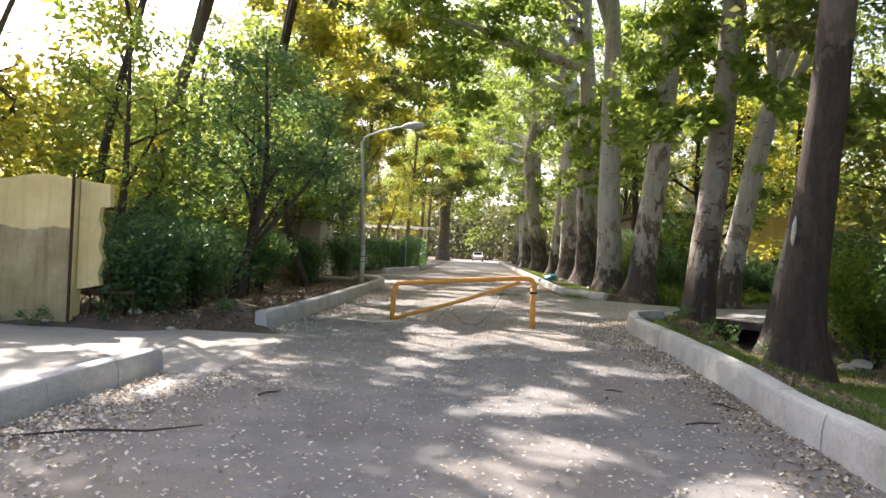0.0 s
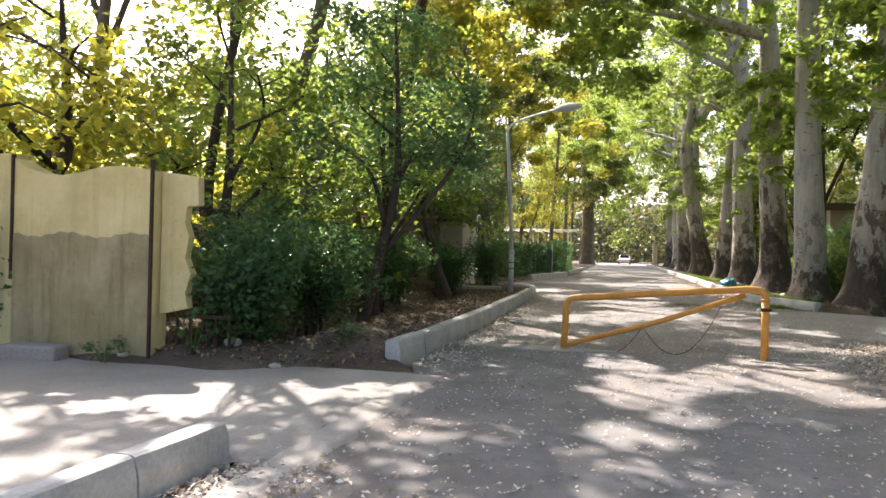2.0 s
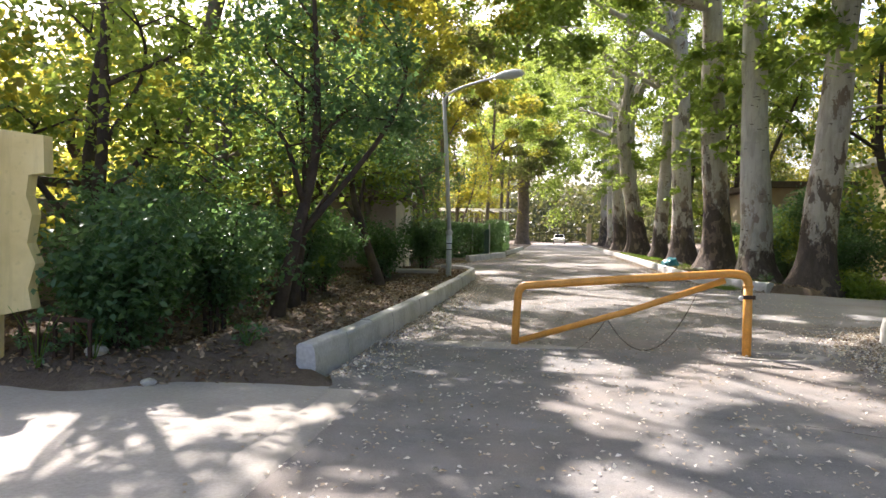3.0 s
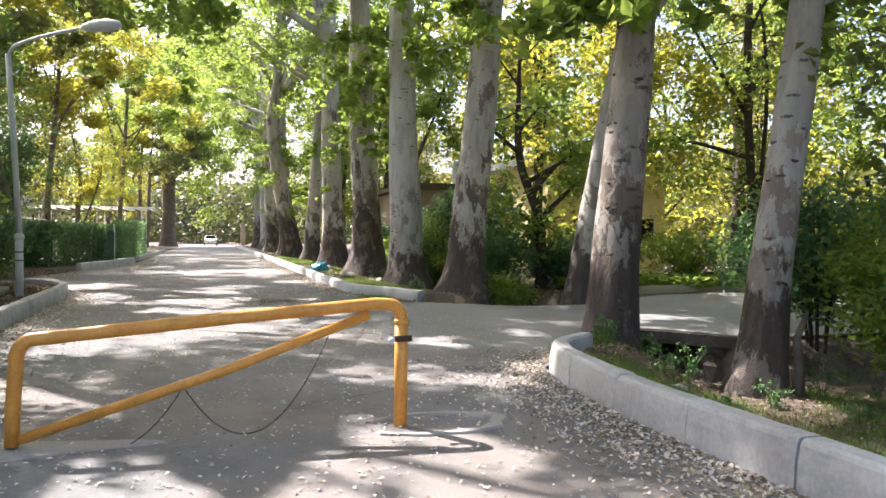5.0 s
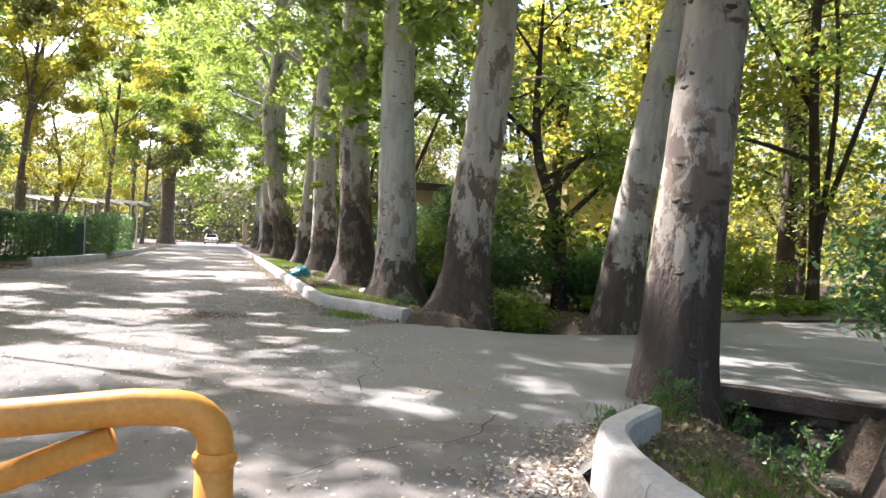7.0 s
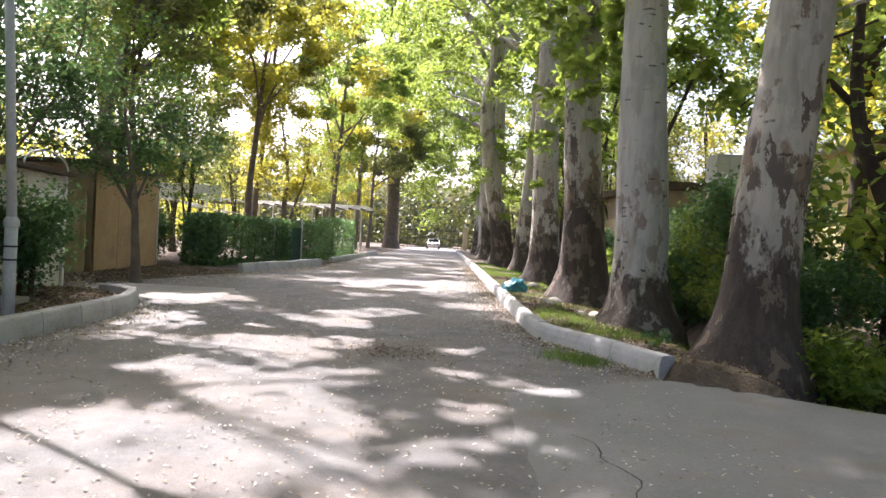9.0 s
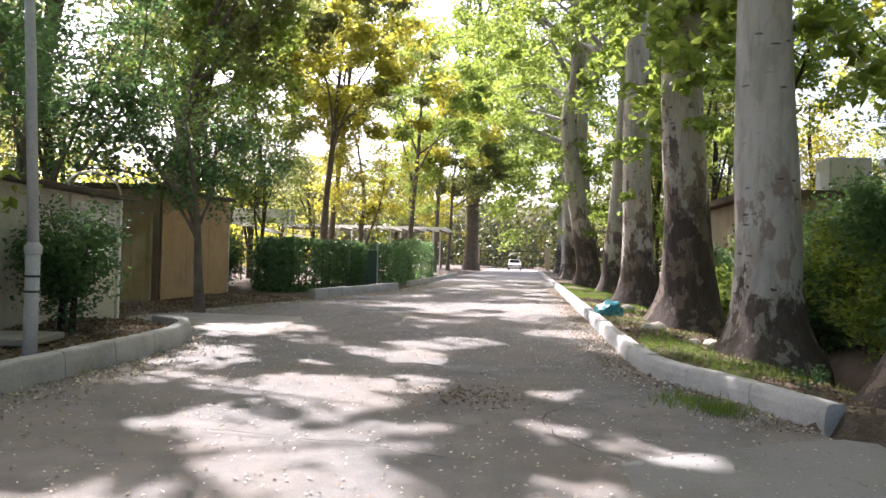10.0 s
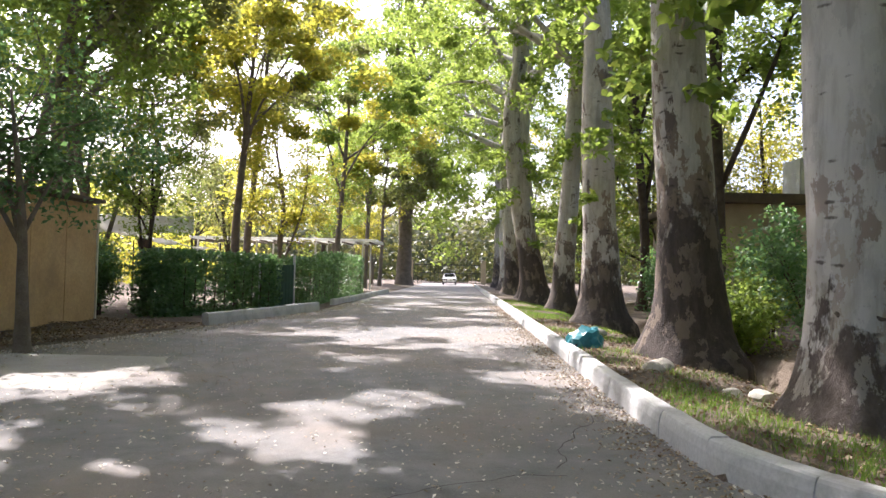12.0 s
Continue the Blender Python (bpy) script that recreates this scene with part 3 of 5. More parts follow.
def tree(name, at, line, radii, bark, leaf, label, crown, leaves=9000, size=0.17, clump=0.75, seed=0, flare=1.5, limbs=7, sprigs=0, seg=18, category="tree", group="", lobes=0.115, fork=0.45, dense=130, hang=0, knots=0):
    """line: the trunk's points from its base; crown: (centre, radius, half height)."""
    rg = np.random.default_rng(seed)
    root = empty(name, at, label, category, group)
    pts = smooth_line(line, 5)
    n = len(pts)
    rad = []
    for i, p in enumerate(pts):
        t = i / (n - 1) * (len(radii) - 1)
        k = min(int(t), len(radii) - 2)
        r = radii[k] + (radii[k + 1] - radii[k]) * (t - k)
        rad.append(r * (1 + (flare - 1) * math.exp(-max(0, p.z) / 0.45)))
    bm = tube(bmesh.new(), [pts[0] - Vector((0, 0, 0.45))] + pts, [rad[0] * 1.12] + rad, seg, lobes, seed)
    c, r, hz = crown
    cent = crown_centres(rg, c, r, hz, max(14, int(leaves / dense)))
    tips = []
    for k in range(limbs):
        i0 = int(n * (fork + (0.97 - fork) * (k + 0.5) / limbs))
        i0 = min(i0, n - 1)
        b = pts[i0]
        e = Vector(cent[int(rg.integers(len(cent)))])
        if e.z < b.z + 0.4:
            e.z = b.z + 0.5 + abs(e.z - b.z) * 0.4
        midp = b.lerp(e, 0.5) + Vector((*rg.normal(size=2) * 0.35, 0.25))
        lp = smooth_line([b, midp, e], 4)
        r0 = min(rad[i0] * 0.6, 0.14 + 0.02 * r)
        lm = bmesh.new()
        tube(lm, lp, [r0 * (1 - 0.85 * q / (len(lp) - 1)) for q in range(len(lp))], 7, 0.05, seed + k)
        tips += [np.array(q) for q in lp[4:]]
        for _ in range(2):
            s0 = lp[int(rg.integers(3, len(lp) - 1))]
            e2 = s0 + Vector(rg.normal(size=3) * np.array([1, 1, 0.5])) * r * 0.3
            tube(lm, [s0, s0.lerp(e2, 0.5) + Vector((0, 0, 0.15)), e2], [r0 * 0.35, r0 * 0.22, 0.012], 5)
            tips.append(np.array(e2))
        part("limb", lm, bark, root, soft=True)
    trunk = part("trunk", bm, bark, root, soft=True)
    for k in range(knots):
        z0, a = 0.9 + 5.2 * rg.uniform() ** 1.2, rg.uniform(-3.3, 0.4)
        i0 = next((q for q in range(1, n) if pts[q].z >= z0), 1)
        t = (z0 - pts[i0 - 1].z) / (pts[i0].z - pts[i0 - 1].z)
        c0, r0, wd = pts[i0 - 1].lerp(pts[i0], t), rad[i0 - 1] + (rad[i0] - rad[i0 - 1]) * t, rg.uniform(0.03, 0.062)
        km = bmesh.new()
        bmesh.ops.create_icosphere(km, subdivisions=2, radius=1.0)
        for q in km.verts:
            f = 1 + 0.3 * noise.noise(q.co * 1.7 + Vector((k, seed, 0)))
            q.co = Vector((q.co.x * 0.015 * f, q.co.y * wd * f, q.co.z * wd * 0.42 * f + 0.012 * abs(q.co.y)))
        bmesh.ops.transform(km, verts=km.verts, matrix=pose(c0.x + math.cos(a) * (r0 * 0.985), c0.y + math.sin(a) * (r0 * 0.985), z0, rg.uniform(-22, 22), 0, math.degrees(a)))
        part("knot", km, KNOT, trunk, soft=True)
    cent = np.concatenate([cent, np.array(tips if dense < 200 else tips[::4])])
    per = max(8, int(leaves / len(cent)))
    pos = clump_points(rg, cent, per, clump)
    if sprigs:
        sp = []
        for _ in range(sprigs):
            i0 = int(rg.integers(int(n * 0.27), int(n * 0.6)))
            a = rg.uniform(0, 6.28)
            for q in range(3):
                sp.append(np.array(pts[i0]) + np.array([math.cos(a), math.sin(a), 0.1]) * (rad[i0] + 0.15 + 0.28 * q) - np.array([0, 0, 0.1 * q]))
        pos = np.concatenate([pos, clump_points(rg, np.array(sp), 16, 0.3)])
    for k in range(hang):
        z0 = rg.uniform(4.4, 11.0)
        i0 = min(range(n), key=lambda q: abs(pts[q].z - z0))
        a, ln_ = rg.uniform(0, 6.28), rg.uniform(1.4, 2.8)
        e = pts[i0] + Vector((math.cos(a) * ln_, math.sin(a) * ln_, rg.uniform(-1.2, 0.2)))
        lp = smooth_line([pts[i0], pts[i0].lerp(e, 0.5) + Vector((0, 0, 0.45)), e], 5)
        part("limb", tube(bmesh.new(), lp, [0.035 * (1 - 0.85 * q / (len(lp) - 1)) for q in range(len(lp))], 6), bark, root, soft=True)
        pos = np.concatenate([pos, clump_points(rg, np.array([np.array(q) for q in lp[3:]]), 22, 0.42)])
    leaf_cloud("crown", pos, size, leaf, root, seed + 1)
    return root


# plane trees of the row: base, lean at 5 m, radius above the flare, bark, seed
ROW = [((4.1, -1.65, -0.25), (0.42, 0.1), 0.325, 3), ((4.2, 3.95, -0.45), (0.42, 0.1), 0.335, 0), ((5.4, 2.3, -0.5), (0.78, 0.1), 0.26, 6), ((4.35, 10.8, 0.05), (0.5, 0.1), 0.42, 4),
       ((4.08, 14.75, 0.05), (-0.15, 0.1), 0.45, 1), ((3.98, 19.6, 0.05), (-0.25, 0.0), 0.5, 2), ((4.2, 28.2, 0.05), (-0.15, 0.0), 0.52, 5), ((4.3, 36.5, 0.05), (0.3, 0.2), 0.42, 5),
       ((3.9, 42.0, 0.05), (-0.9, 0.0), 0.55, 2), ((4.3, 48.0, 0.05), (-0.5, 0.0), 0.62, 2), ((4.0, 57.0, 0.05), (-0.4, 0.0), 0.6, 2), ((4.2, 68.0, 0.05), (-0.2, 0.0), 0.55, 1), ((4.2, 80.0, 0.05), (0.0, 0.0), 0.55, 2), ((4.0, -12.0, -0.2), (0.2, 0.0), 0.36, 1)]
for i, (at, ln, rd, bk) in enumerate(ROW):
    top = 17 + (i * 3) % 5
    line = [(0, 0, 0), (ln[0] * 0.25, ln[1] * 0.3, 1.6), (ln[0], ln[1], 5), (ln[0] * 1.5, ln[1] * 1.2, 9), (ln[0] * 1.2 + 0.3 * math.sin(i), 0.3 * math.cos(i), 13), (ln[0], 0, top)]
    tree("plane_tree", at, line, [rd * 1.12, rd, rd * 0.86, rd * 0.72, rd * 0.5, 0.06], BARKS[bk], L_PLANE,
         ("knotty grey", "pale smooth grey", "dark-footed grey", "dark brown", "flaking grey-brown", "half-bare grey", "dark-eyed pale")[bk] + " trunk of a tall plane tree beside the road", ((ln[0] - (5.4 if i in (4, 5, 6) else 2.4), 0, top - 4.0), 5.8, 6.2), 4500 if i in (0, 13) else 8500 if i < 3 else 15500 if i < 6 else 11000, 0.27 if i < 6 else 0.22, 0.95, 40 + i, 1.45 if i in (0, 2) else 1.7, 11, 6 if i > 3 else 0, 24, "tree", "plane trees in a row", fork=0.6, dense=260, hang=4 if i in (0, 13) else 13 if i < 7 else 9, knots=(0, 30, 10, 14, 7, 8, 6)[i] if i < 7 else 0)

# the leaning plane across the ditch
tree("plane_tree", (6.6, 9.1, -0.05), [(0, 0, 0), (0.22, 0, 1.8), (0.8, -0.1, 5), (1.7, -0.2, 9), (2.4, 0, 14)], [0.36, 0.33, 0.3, 0.24, 0.06], BARKS[6], L_PLANE, "pale leaning plane tree beyond the ditch", ((1.8, 0, 12), 4.4, 5.0), 9000, 0.19, 0.95, 70, 1.4, 8, 6, 20, "tree", "plane trees in a row")

# woods beyond the ditch
WOOD_R = [(12.0, 16.5), (7.5, 46.0), (11.0, 30.0 + 18), (18.0, 17.5), (9.5, -4.5), (12.5, 1.5), (16.0, 7.0), (20, 2), (21, 20), (22.5, 6.0), (24, 32), (10, 42), (15, 50), (9, 60), (12, 75), (9, 90), (9.5, -13), (24, 10), (7.4, 12.8), (8.6, 0.2), (9.2, -9.0), (14.5, 12.8), (19, 12), (12.0, 47.0), (17.0, 46.5), (22, 46), (14, 56), (19.5, 40.5), (9.0, 52.0), (26.5, 26.0)]
for i, (x, y) in enumerate(WOOD_R):
    h = 16 if i > 26 else 11 + (i * 37) % 6 if i != 18 else 7
    tree(
        "tree", (x, y, -0.05), [(0, 0, 0), (0.1 * math.sin(i), 0.1, 2), (0.6 * math.sin(i * 2), 0.5 * math.cos(i), h * 0.55), (0.8 * math.sin(i), 0.3, h)], [0.32, 0.28, 0.22, 0.03] if i == 3 else [0.16, 0.14, 0.11, 0.03], BARK_DARK,
        (L_YELLOW, L_PLANE, L_PLANE, L_OLIVE)[i % 4], ("yellow-green", "green", "green", "olive")[i % 4] + " broadleaf tree in the woods beyond the ditch", ((0, 0, h * 0.56), 2.2 if i == 18 else 3.8, h * 0.47), 3500 if i == 18 else 9200 if i < 10 or i > 18 else 6000, 0.2, 0.85, 100 + i, 1.3, 8, 0, 10, "tree", "trees in the woods", fork=0.2)

# taller trees behind the row
for i, (x, y, h) in enumerate([(8.2, 30.5, 19), (9.8, 18.4, 16), (7.8, 38.0, 20)]):
    tree("tree", (x, y, -0.05), [(0, 0, 0), (0.15, 0.1, 3), (0.4 * math.sin(i * 2), 0.3, h * 0.55), (0.3, 0.2, h)], [0.22, 0.19, 0.14, 0.03], BARK_DARK, (L_PLANE, L_YELLOW)[i % 2],
         ("green", "yellow-green")[i % 2] + " tall leafy tree standing behind the plane trees", ((0, 0, h * 0.64), 4.0, h * 0.36), 6500 if i == 1 else 11000, 0.24, 0.9, 350 + i, 1.3, 10, 0, 10, "tree", "trees in the woods", fork=0.35)

# high-crowned trees in front of the long house
for i, (x, y, ox) in enumerate([(13.6, 28.8, -1.2), (17.6, 29.0, -0.6)]):
    tree("tree", (x, y, -0.05), [(0, 0, 0), (0.1, 0.1, 2), (ox * 0.4, 0.2, 6), (ox, 0, 11)], [0.17, 0.15, 0.11, 0.03], BARK_DARK, L_PLANE, "green broadleaf tree with a high crown near the house", ((ox, 0, 9.0), 4.0, 3.2), 9500, 0.2, 0.85, 330 + i, 1.3, 8, 0, 10, "tree", "trees in the woods", fork=0.45)

# woods behind the left bed
WOOD_L = [(-10.5, -1.0), (-9.0, 4.5), (-12.5, 6.5), (-9.5, 10.0), (-13.5, 12.0), (-16, 0.5), (-15, -8.5), (-19, -4), (-11.5, 20.5), (-11, 29.5), (-13, 38), (-9, 45), (-14, 52), (-9.5, 62), (-12.5, 74), (-9, 84), (-20, 28), (-22, 12), (-16, 20), (-12, 95), (-20, 62)]
for i, (x, y) in enumerate(WOOD_L):
    h = 8 + (i * 29) % 6 if i > 7 else 5.2 + 0.5 * (i % 4)
    tree("tree", (x, y, 0.1), [(0, 0, 0), (0.15 * math.sin(i), 0.1, 2), (0.6 * math.sin(i * 2), 0.5 * math.cos(i), h * 0.55), (0.8 * math.sin(i), 0.3, h)], [0.15, 0.13, 0.1, 0.03], (BARK_DARK, BARK_GREY)[i % 2],
         (L_OLIVE, L_PLANE, L_OLIVE, L_YELLOW)[i % 4] if i > 7 else (L_YELLOW, L_PLANE)[i % 2], (("olive", "green", "olive", "yellow-green")[i % 4] if i > 7 else ("yellow-green", "green")[i % 2]) + " broadleaf tree in the woods behind the bed", ((0, 0, h * (0.58 if i < 8 else 0.68)), 3.5, h * (0.44 if i < 8 else 0.36)), 6500 if i < 8 else 8500, 0.18, 0.8, 200 + i, 1.3, 8, 0, 9, "tree", "trees in the woods", fork=0.2)

# tall trees over the road's left side, seen ones and ones added for shade
# 0-2 and 10-12 are added: crowns out of view shade road and drive
TALL_L = [(-9.0, 1.2, 3.4, -2.2), (-8.4, 9.6, 2.6, 0), (-12.8, 28.6, 4.2, 0), (-15.3, 35.0, 1.0, 0), (-9.8, 40.0, 0.9, 0), (-11.0, 46.0, 1.2, 0), (-7.6, 54.0, 0.8, 0), (-7.4, 66.0, 0.8, 0), (-7.5, 78.0, 0.8, 0), (-12.5, 30.5, 0.8, 0), (-11.2, 19.2, 3.6, 0), (-9.6, 5.2, 3.9, -0.6), (-14.2, 4.4, 0.6, 0)]
for i, (x, y, ox, oy) in enumerate(TALL_L):
    h, big = 15 + (i * 31) % 4, 2.4 if i == 3 else 0.5 if i == 0 else 1.0
    tree("tree", (x, y, 0.1), [(0, 0, 0), (0.15 * math.sin(i), 0.1, 3), (ox * 0.35, oy * 0.3 + 0.3 * math.cos(i), h * 0.5), (ox * 0.9, oy, h)], [0.2 * big, 0.18 * big, 0.13 * big, 0.03], BARK_DARK if i < 2 else BARK_GREY,
         (L_PLANE, L_YELLOW, L_OLIVE)[i % 3], ("green", "yellow-green", "olive")[i % 3] + " tall slender tree, crown spread to shade the road", ((ox, oy, h * 0.74), 4.8, h * 0.26), 11000 if i == 12 else 13500, 0.26, 0.95, 260 + i, 1.3, 9, 0, 10, "tree", "tall trees by the road", fork=0.5, dense=300)

# the tall tree at the road's far end
tree("tree", (-5.9, 88.0, 0.0), [(0, 0, 0), (0.1, 0, 6), (-0.3, 0, 14), (0.4, 0, 24), (0.2, 0, 34)], [0.85, 0.75, 0.65, 0.45, 0.1], BARK_GREY, L_PLANE, "tall tree standing at the far end of the road", ((0, 0, 19), 12, 15), 26000, 0.5, 2.2, 300, 1.3, 12, 0, 14, fork=0.25)


# ---- shrubs of the left bed ----
def shrub(at, r, h, leaf, label, n=6000, size=0.06, seed=0, stems=7, low=0.26):
    rg = np.random.default_rng(seed)
    root = empty("shrub", at, label, "shrub", "shrubs in the bed")
    tips = []
    for k in range(stems):
        a = k * 2.4 + seed
        e = Vector((math.cos(a) * r * rg.uniform(0.3, 0.8), math.sin(a) * r * rg.uniform(0.3, 0.8), h * rg.uniform(0.55, 0.95)))
        mid_ = Vector((e.x * 0.35, e.y * 0.35, e.z * 0.5))
        lp = smooth_line([(0.1 * math.cos(a), 0.1 * math.sin(a), -0.25), mid_, e], 4)
        part("stem", tube(bmesh.new(), lp, [0.03 * (1 - 0.75 * q / (len(lp) - 1)) for q in range(len(lp))], 6), BARK_DARK, root, soft=True)
        tips += [np.array(q) for q in lp[3:]]
    cent = crown_centres(rg, (0, 0, h * (0.5 + low / 2)), r, h * (0.5 - low / 2), int(n / 130))
    cent = np.concatenate([cent, np.array(tips)])
    leaf_cloud("foliage", clump_points(rg, cent, max(6, int(n / len(cent))), 0.4, 0.8), size, leaf, root, seed + 1)
    return root


SHRUBS = [((-6.7, -1.5, 0.1), 0.75, 1.75, L_DARK), ((-6.3, -0.2, 0.1), 0.85, 1.6, L_DARK), ((-7.5, 0.6, 0.1), 1.0, 2.3, L_DARK), ((-7.4, 2.6, 0.1), 0.9, 1.6, L_DARK), ((-8.2, 5.0, 0.1), 1.0, 1.6, L_DARK), ((-6.6, 9.8, 0.1), 0.7, 1.5, L_DARK), ((-6.1, 13.4, 0.1), 0.75, 1.95, L_DARK), ((-9.7, -2.2, 0.1), 0.9, 2.2, L_PLANE), ((-11.0, -3.0, 0.1), 1.1, 2.3, L_PLANE), ((-12.8, -3.6, 0.1), 1.1, 2.0, L_DARK), ((-9.75, -3.25, 0.0), 0.55, 1.5, L_DARK), ((-6.25, -2.25, 0.05), 0.5, 1.45, L_DARK), ((-6.9, 4.5, 0.1), 0.85, 1.7, L_DARK), ((-7.0, 6.1, 0.1), 0.8, 1.5, L_DARK), ((-9.7, 27.3, 0.0), 0.8, 2.1, L_DARK), ((-10.6, 28.6, 0.0), 0.9, 2.3, L_PLANE)]
for i, (at, r, h, lf) in enumerate(SHRUBS):
    shrub(at, r, h, lf, "dense dark green shrub growing in the soil bed", 5200, 0.085, 400 + i)

SMALL = [((-6.0, 1.0, 0.15), (0.5, 0.2), 5.2, 1.9), ((-6.7, 3.6, 0.15), (0.2, 0.3), 5.6, 2.0), ((-7.6, -0.9, 0.1), (0.1, 0.2), 5.0, 1.8), ((-6.0, 7.3, 0.15), (-0.9, 0.6), 5.4, 2.0), ((-9.4, 29.5, 0.05), (0.1, 0.2), 5.2, 1.7)]
for i, (at, ln, h, r) in enumerate(SMALL):
    tree("small_tree", at, [(0, 0, 0), (ln[0] * 0.6, ln[1] * 0.5, h * 0.25), (ln[0], ln[1], h * 0.5), (ln[0] * 0.8, ln[1], h)], [0.1, 0.085, 0.06, 0.02], BARK_DARK, (L_DARK, L_PLANE, L_PLANE)[i % 3],
         "small green tree with thin crooked stems", ((ln[0], ln[1], h * 0.68), r, h * 0.34), 4800, 0.11, 0.55, 430 + i, 1.3, 7, 0, 9, "tree", "small trees in the bed", fork=0.25)
for i, (at, c, r, hz) in enumerate([((-6.8, 19.2, 0.02), (-1.4, 1.2, 3.9), 2.9, 1.5), ((-10.2, 18.3, 0.02), (0.2, 1.2, 6.6), 3.6, 2.6), ((-7.3, 11.6, 0.1), (-0.6, 0.6, 4.0), 2.4, 1.5)]):
    tree("small_tree", at, [(0, 0, 0), (-0.1, 0.1, 1.0), (-0.25, 0.25, 2.2), (-0.8, 0.7, 4.4)], [0.11, 0.09, 0.07, 0.02], BARK_GREY, L_DARK, "broad dark green tree spreading over the sheds", (c, r, hz), 10000, 0.12, 0.65, 446 + i, 1.3, 9, 0, 10, "tree", "small trees in the bed", fork=0.35)
for i, (x, y, r, h) in enumerate([(7.1, 3.0, 1.3, 2.3), (6.7, 0.9, 1.2, 2.4), (7.2, -1.8, 1.4, 2.6), (5.3, 10.9, 0.9, 1.3), (6.0, 13.0, 1.2, 1.6), (6.3, 16.5, 1.3, 2.4), (6.5, 20.5, 1.4, 2.8), (7.5, 25, 1.4, 2.4), (7.2, 31, 1.4, 2.2), (6.5, -6, 1.3, 2.2), (9.5, 13.5, 1.3, 1.6), (13, 14, 1.5, 1.8), (8.0, 12.8, 1.0, 1.4), (5.85, 14.2, 0.9, 1.9), (5.8, 17.6, 0.95, 1.9), (5.75, 22.6, 1.0, 1.9), (5.9, 26.5, 1.0, 2.1)]):
    shrub((x, y, height(x, y) - 0.03), r, h, (L_DARK, L_PLANE)[i % 2], "leafy green shrub on the bank of the ditch", 8500 if i < 3 else 6000, 0.1, 460 + i)
for i, (x, y, r_, h) in enumerate([(6.3, 15.0, 1.1, 3.3), (6.6, 17.6, 1.0, 2.9)]):
    shrub((x, y, 0.0), r_, h, L_DARK, "tall dark green shrub between the trees and the house", 7000, 0.11, 480 + i)



# ---- barrier ----
def barrier():
    root = empty("barrier", (0, 0, 0), "orange-painted steel pipe barrier with a slanting brace across the road", "barrier")
    arc = [(0, 0, -0.1), (0, 0, 0.4), (0, 0, 0.79)]
    part("post", tube(bmesh.new(), arc, [0.05] * 3, 20), ORANGE, root, soft=True)
    bend = [(0, 0, 0.8)] + [(-0.11 + 0.11 * math.cos(a), 0.003, 0.83 + 0.1 * math.sin(a)) for a in [radians(12 * k) for k in range(0, 8)]] + [(-0.2, 0.005, 0.935), (-1.3, 0.04, 0.845), (-2.5, 0.08, 0.735)]
    end = [(-2.5 - 0.1 * math.sin(a), 0.082, 0.735 - 0.1 + 0.1 * math.cos(a) - 0.005 * k) for k, a in enumerate([radians(15 * q) for q in range(1, 7)])]
    part("top_rail", tube(bmesh.new(), bend + end + [(-2.62, 0.085, 0.3), (-2.63, 0.085, 0.03)], [0.047] * (len(bend) + len(end) + 2), 20), ORANGE, root, soft=True)
    part("brace", tube(bmesh.new(), [(-2.58, 0.085, 0.07), (-1.3, 0.04, 0.47), (-0.25, 0.008, 0.855)], [0.036] * 3, 18), ORANGE, root, soft=True)
    part("collar", tube(bmesh.new(), [(0, 0, 0.775), (0, 0, 0.79), (0, 0, 0.805), (0, 0, 0.815)], [0.052, 0.058, 0.058, 0.05], 20), ORANGE, root, "orange weld collar")
    lug = part("lug", boxed(-0.065, 0.07, -0.062, -0.045, 0.65, 0.695, 0.004), RUST, root, "rusty dark steel lug")
    part("disc", tube(bmesh.new(), [(-0.09, -0.075, 0.66), (-0.09, -0.062, 0.66), (-0.09, -0.055, 0.66)], [0.022, 0.027, 0.027], 18), GREY_METAL, lug, "pale round disc")
    return root


barrier()


def chain(pts, sag, links, name_label):
    a, b = Vector(pts[0]), Vector(pts[1])
    bm = bmesh.new()
    for k in range(links):
        t0, t1 = k / links, (k + 1.25) / links
        q = [a.lerp(b, t) - Vector((0, 0, sag * 4 * t * (1 - t))) for t in (t0, min(1, t1))]
        d = (q[1] - q[0])
        side = d.cross(Vector((0, 1, 0)) if k % 2 else Vector((1, 0.3, 0))).normalized() * 0.004
        tube(bm, [q[0], q[0].lerp(q[1], 0.25) + side, q[0].lerp(q[1], 0.75) + side, q[1], q[0].lerp(q[1], 0.75) - side, q[0].lerp(q[1], 0.25) - side, q[0]], [0.0022] * 7, 5, cap=False)
    return tagged(part("chain", bm, RUST), name_label, "chain")


chain([(-1.55, 0.045, 0.36), (-0.55, 0.02, 0.7)], 0.5, 84, "rusty thin chain hanging from the barrier's brace")
chain([(-1.57, 0.045, 0.36), (-1.9, 0.0, 0.01)], 0.05, 14, "rusty thin chain end hanging to the ground")

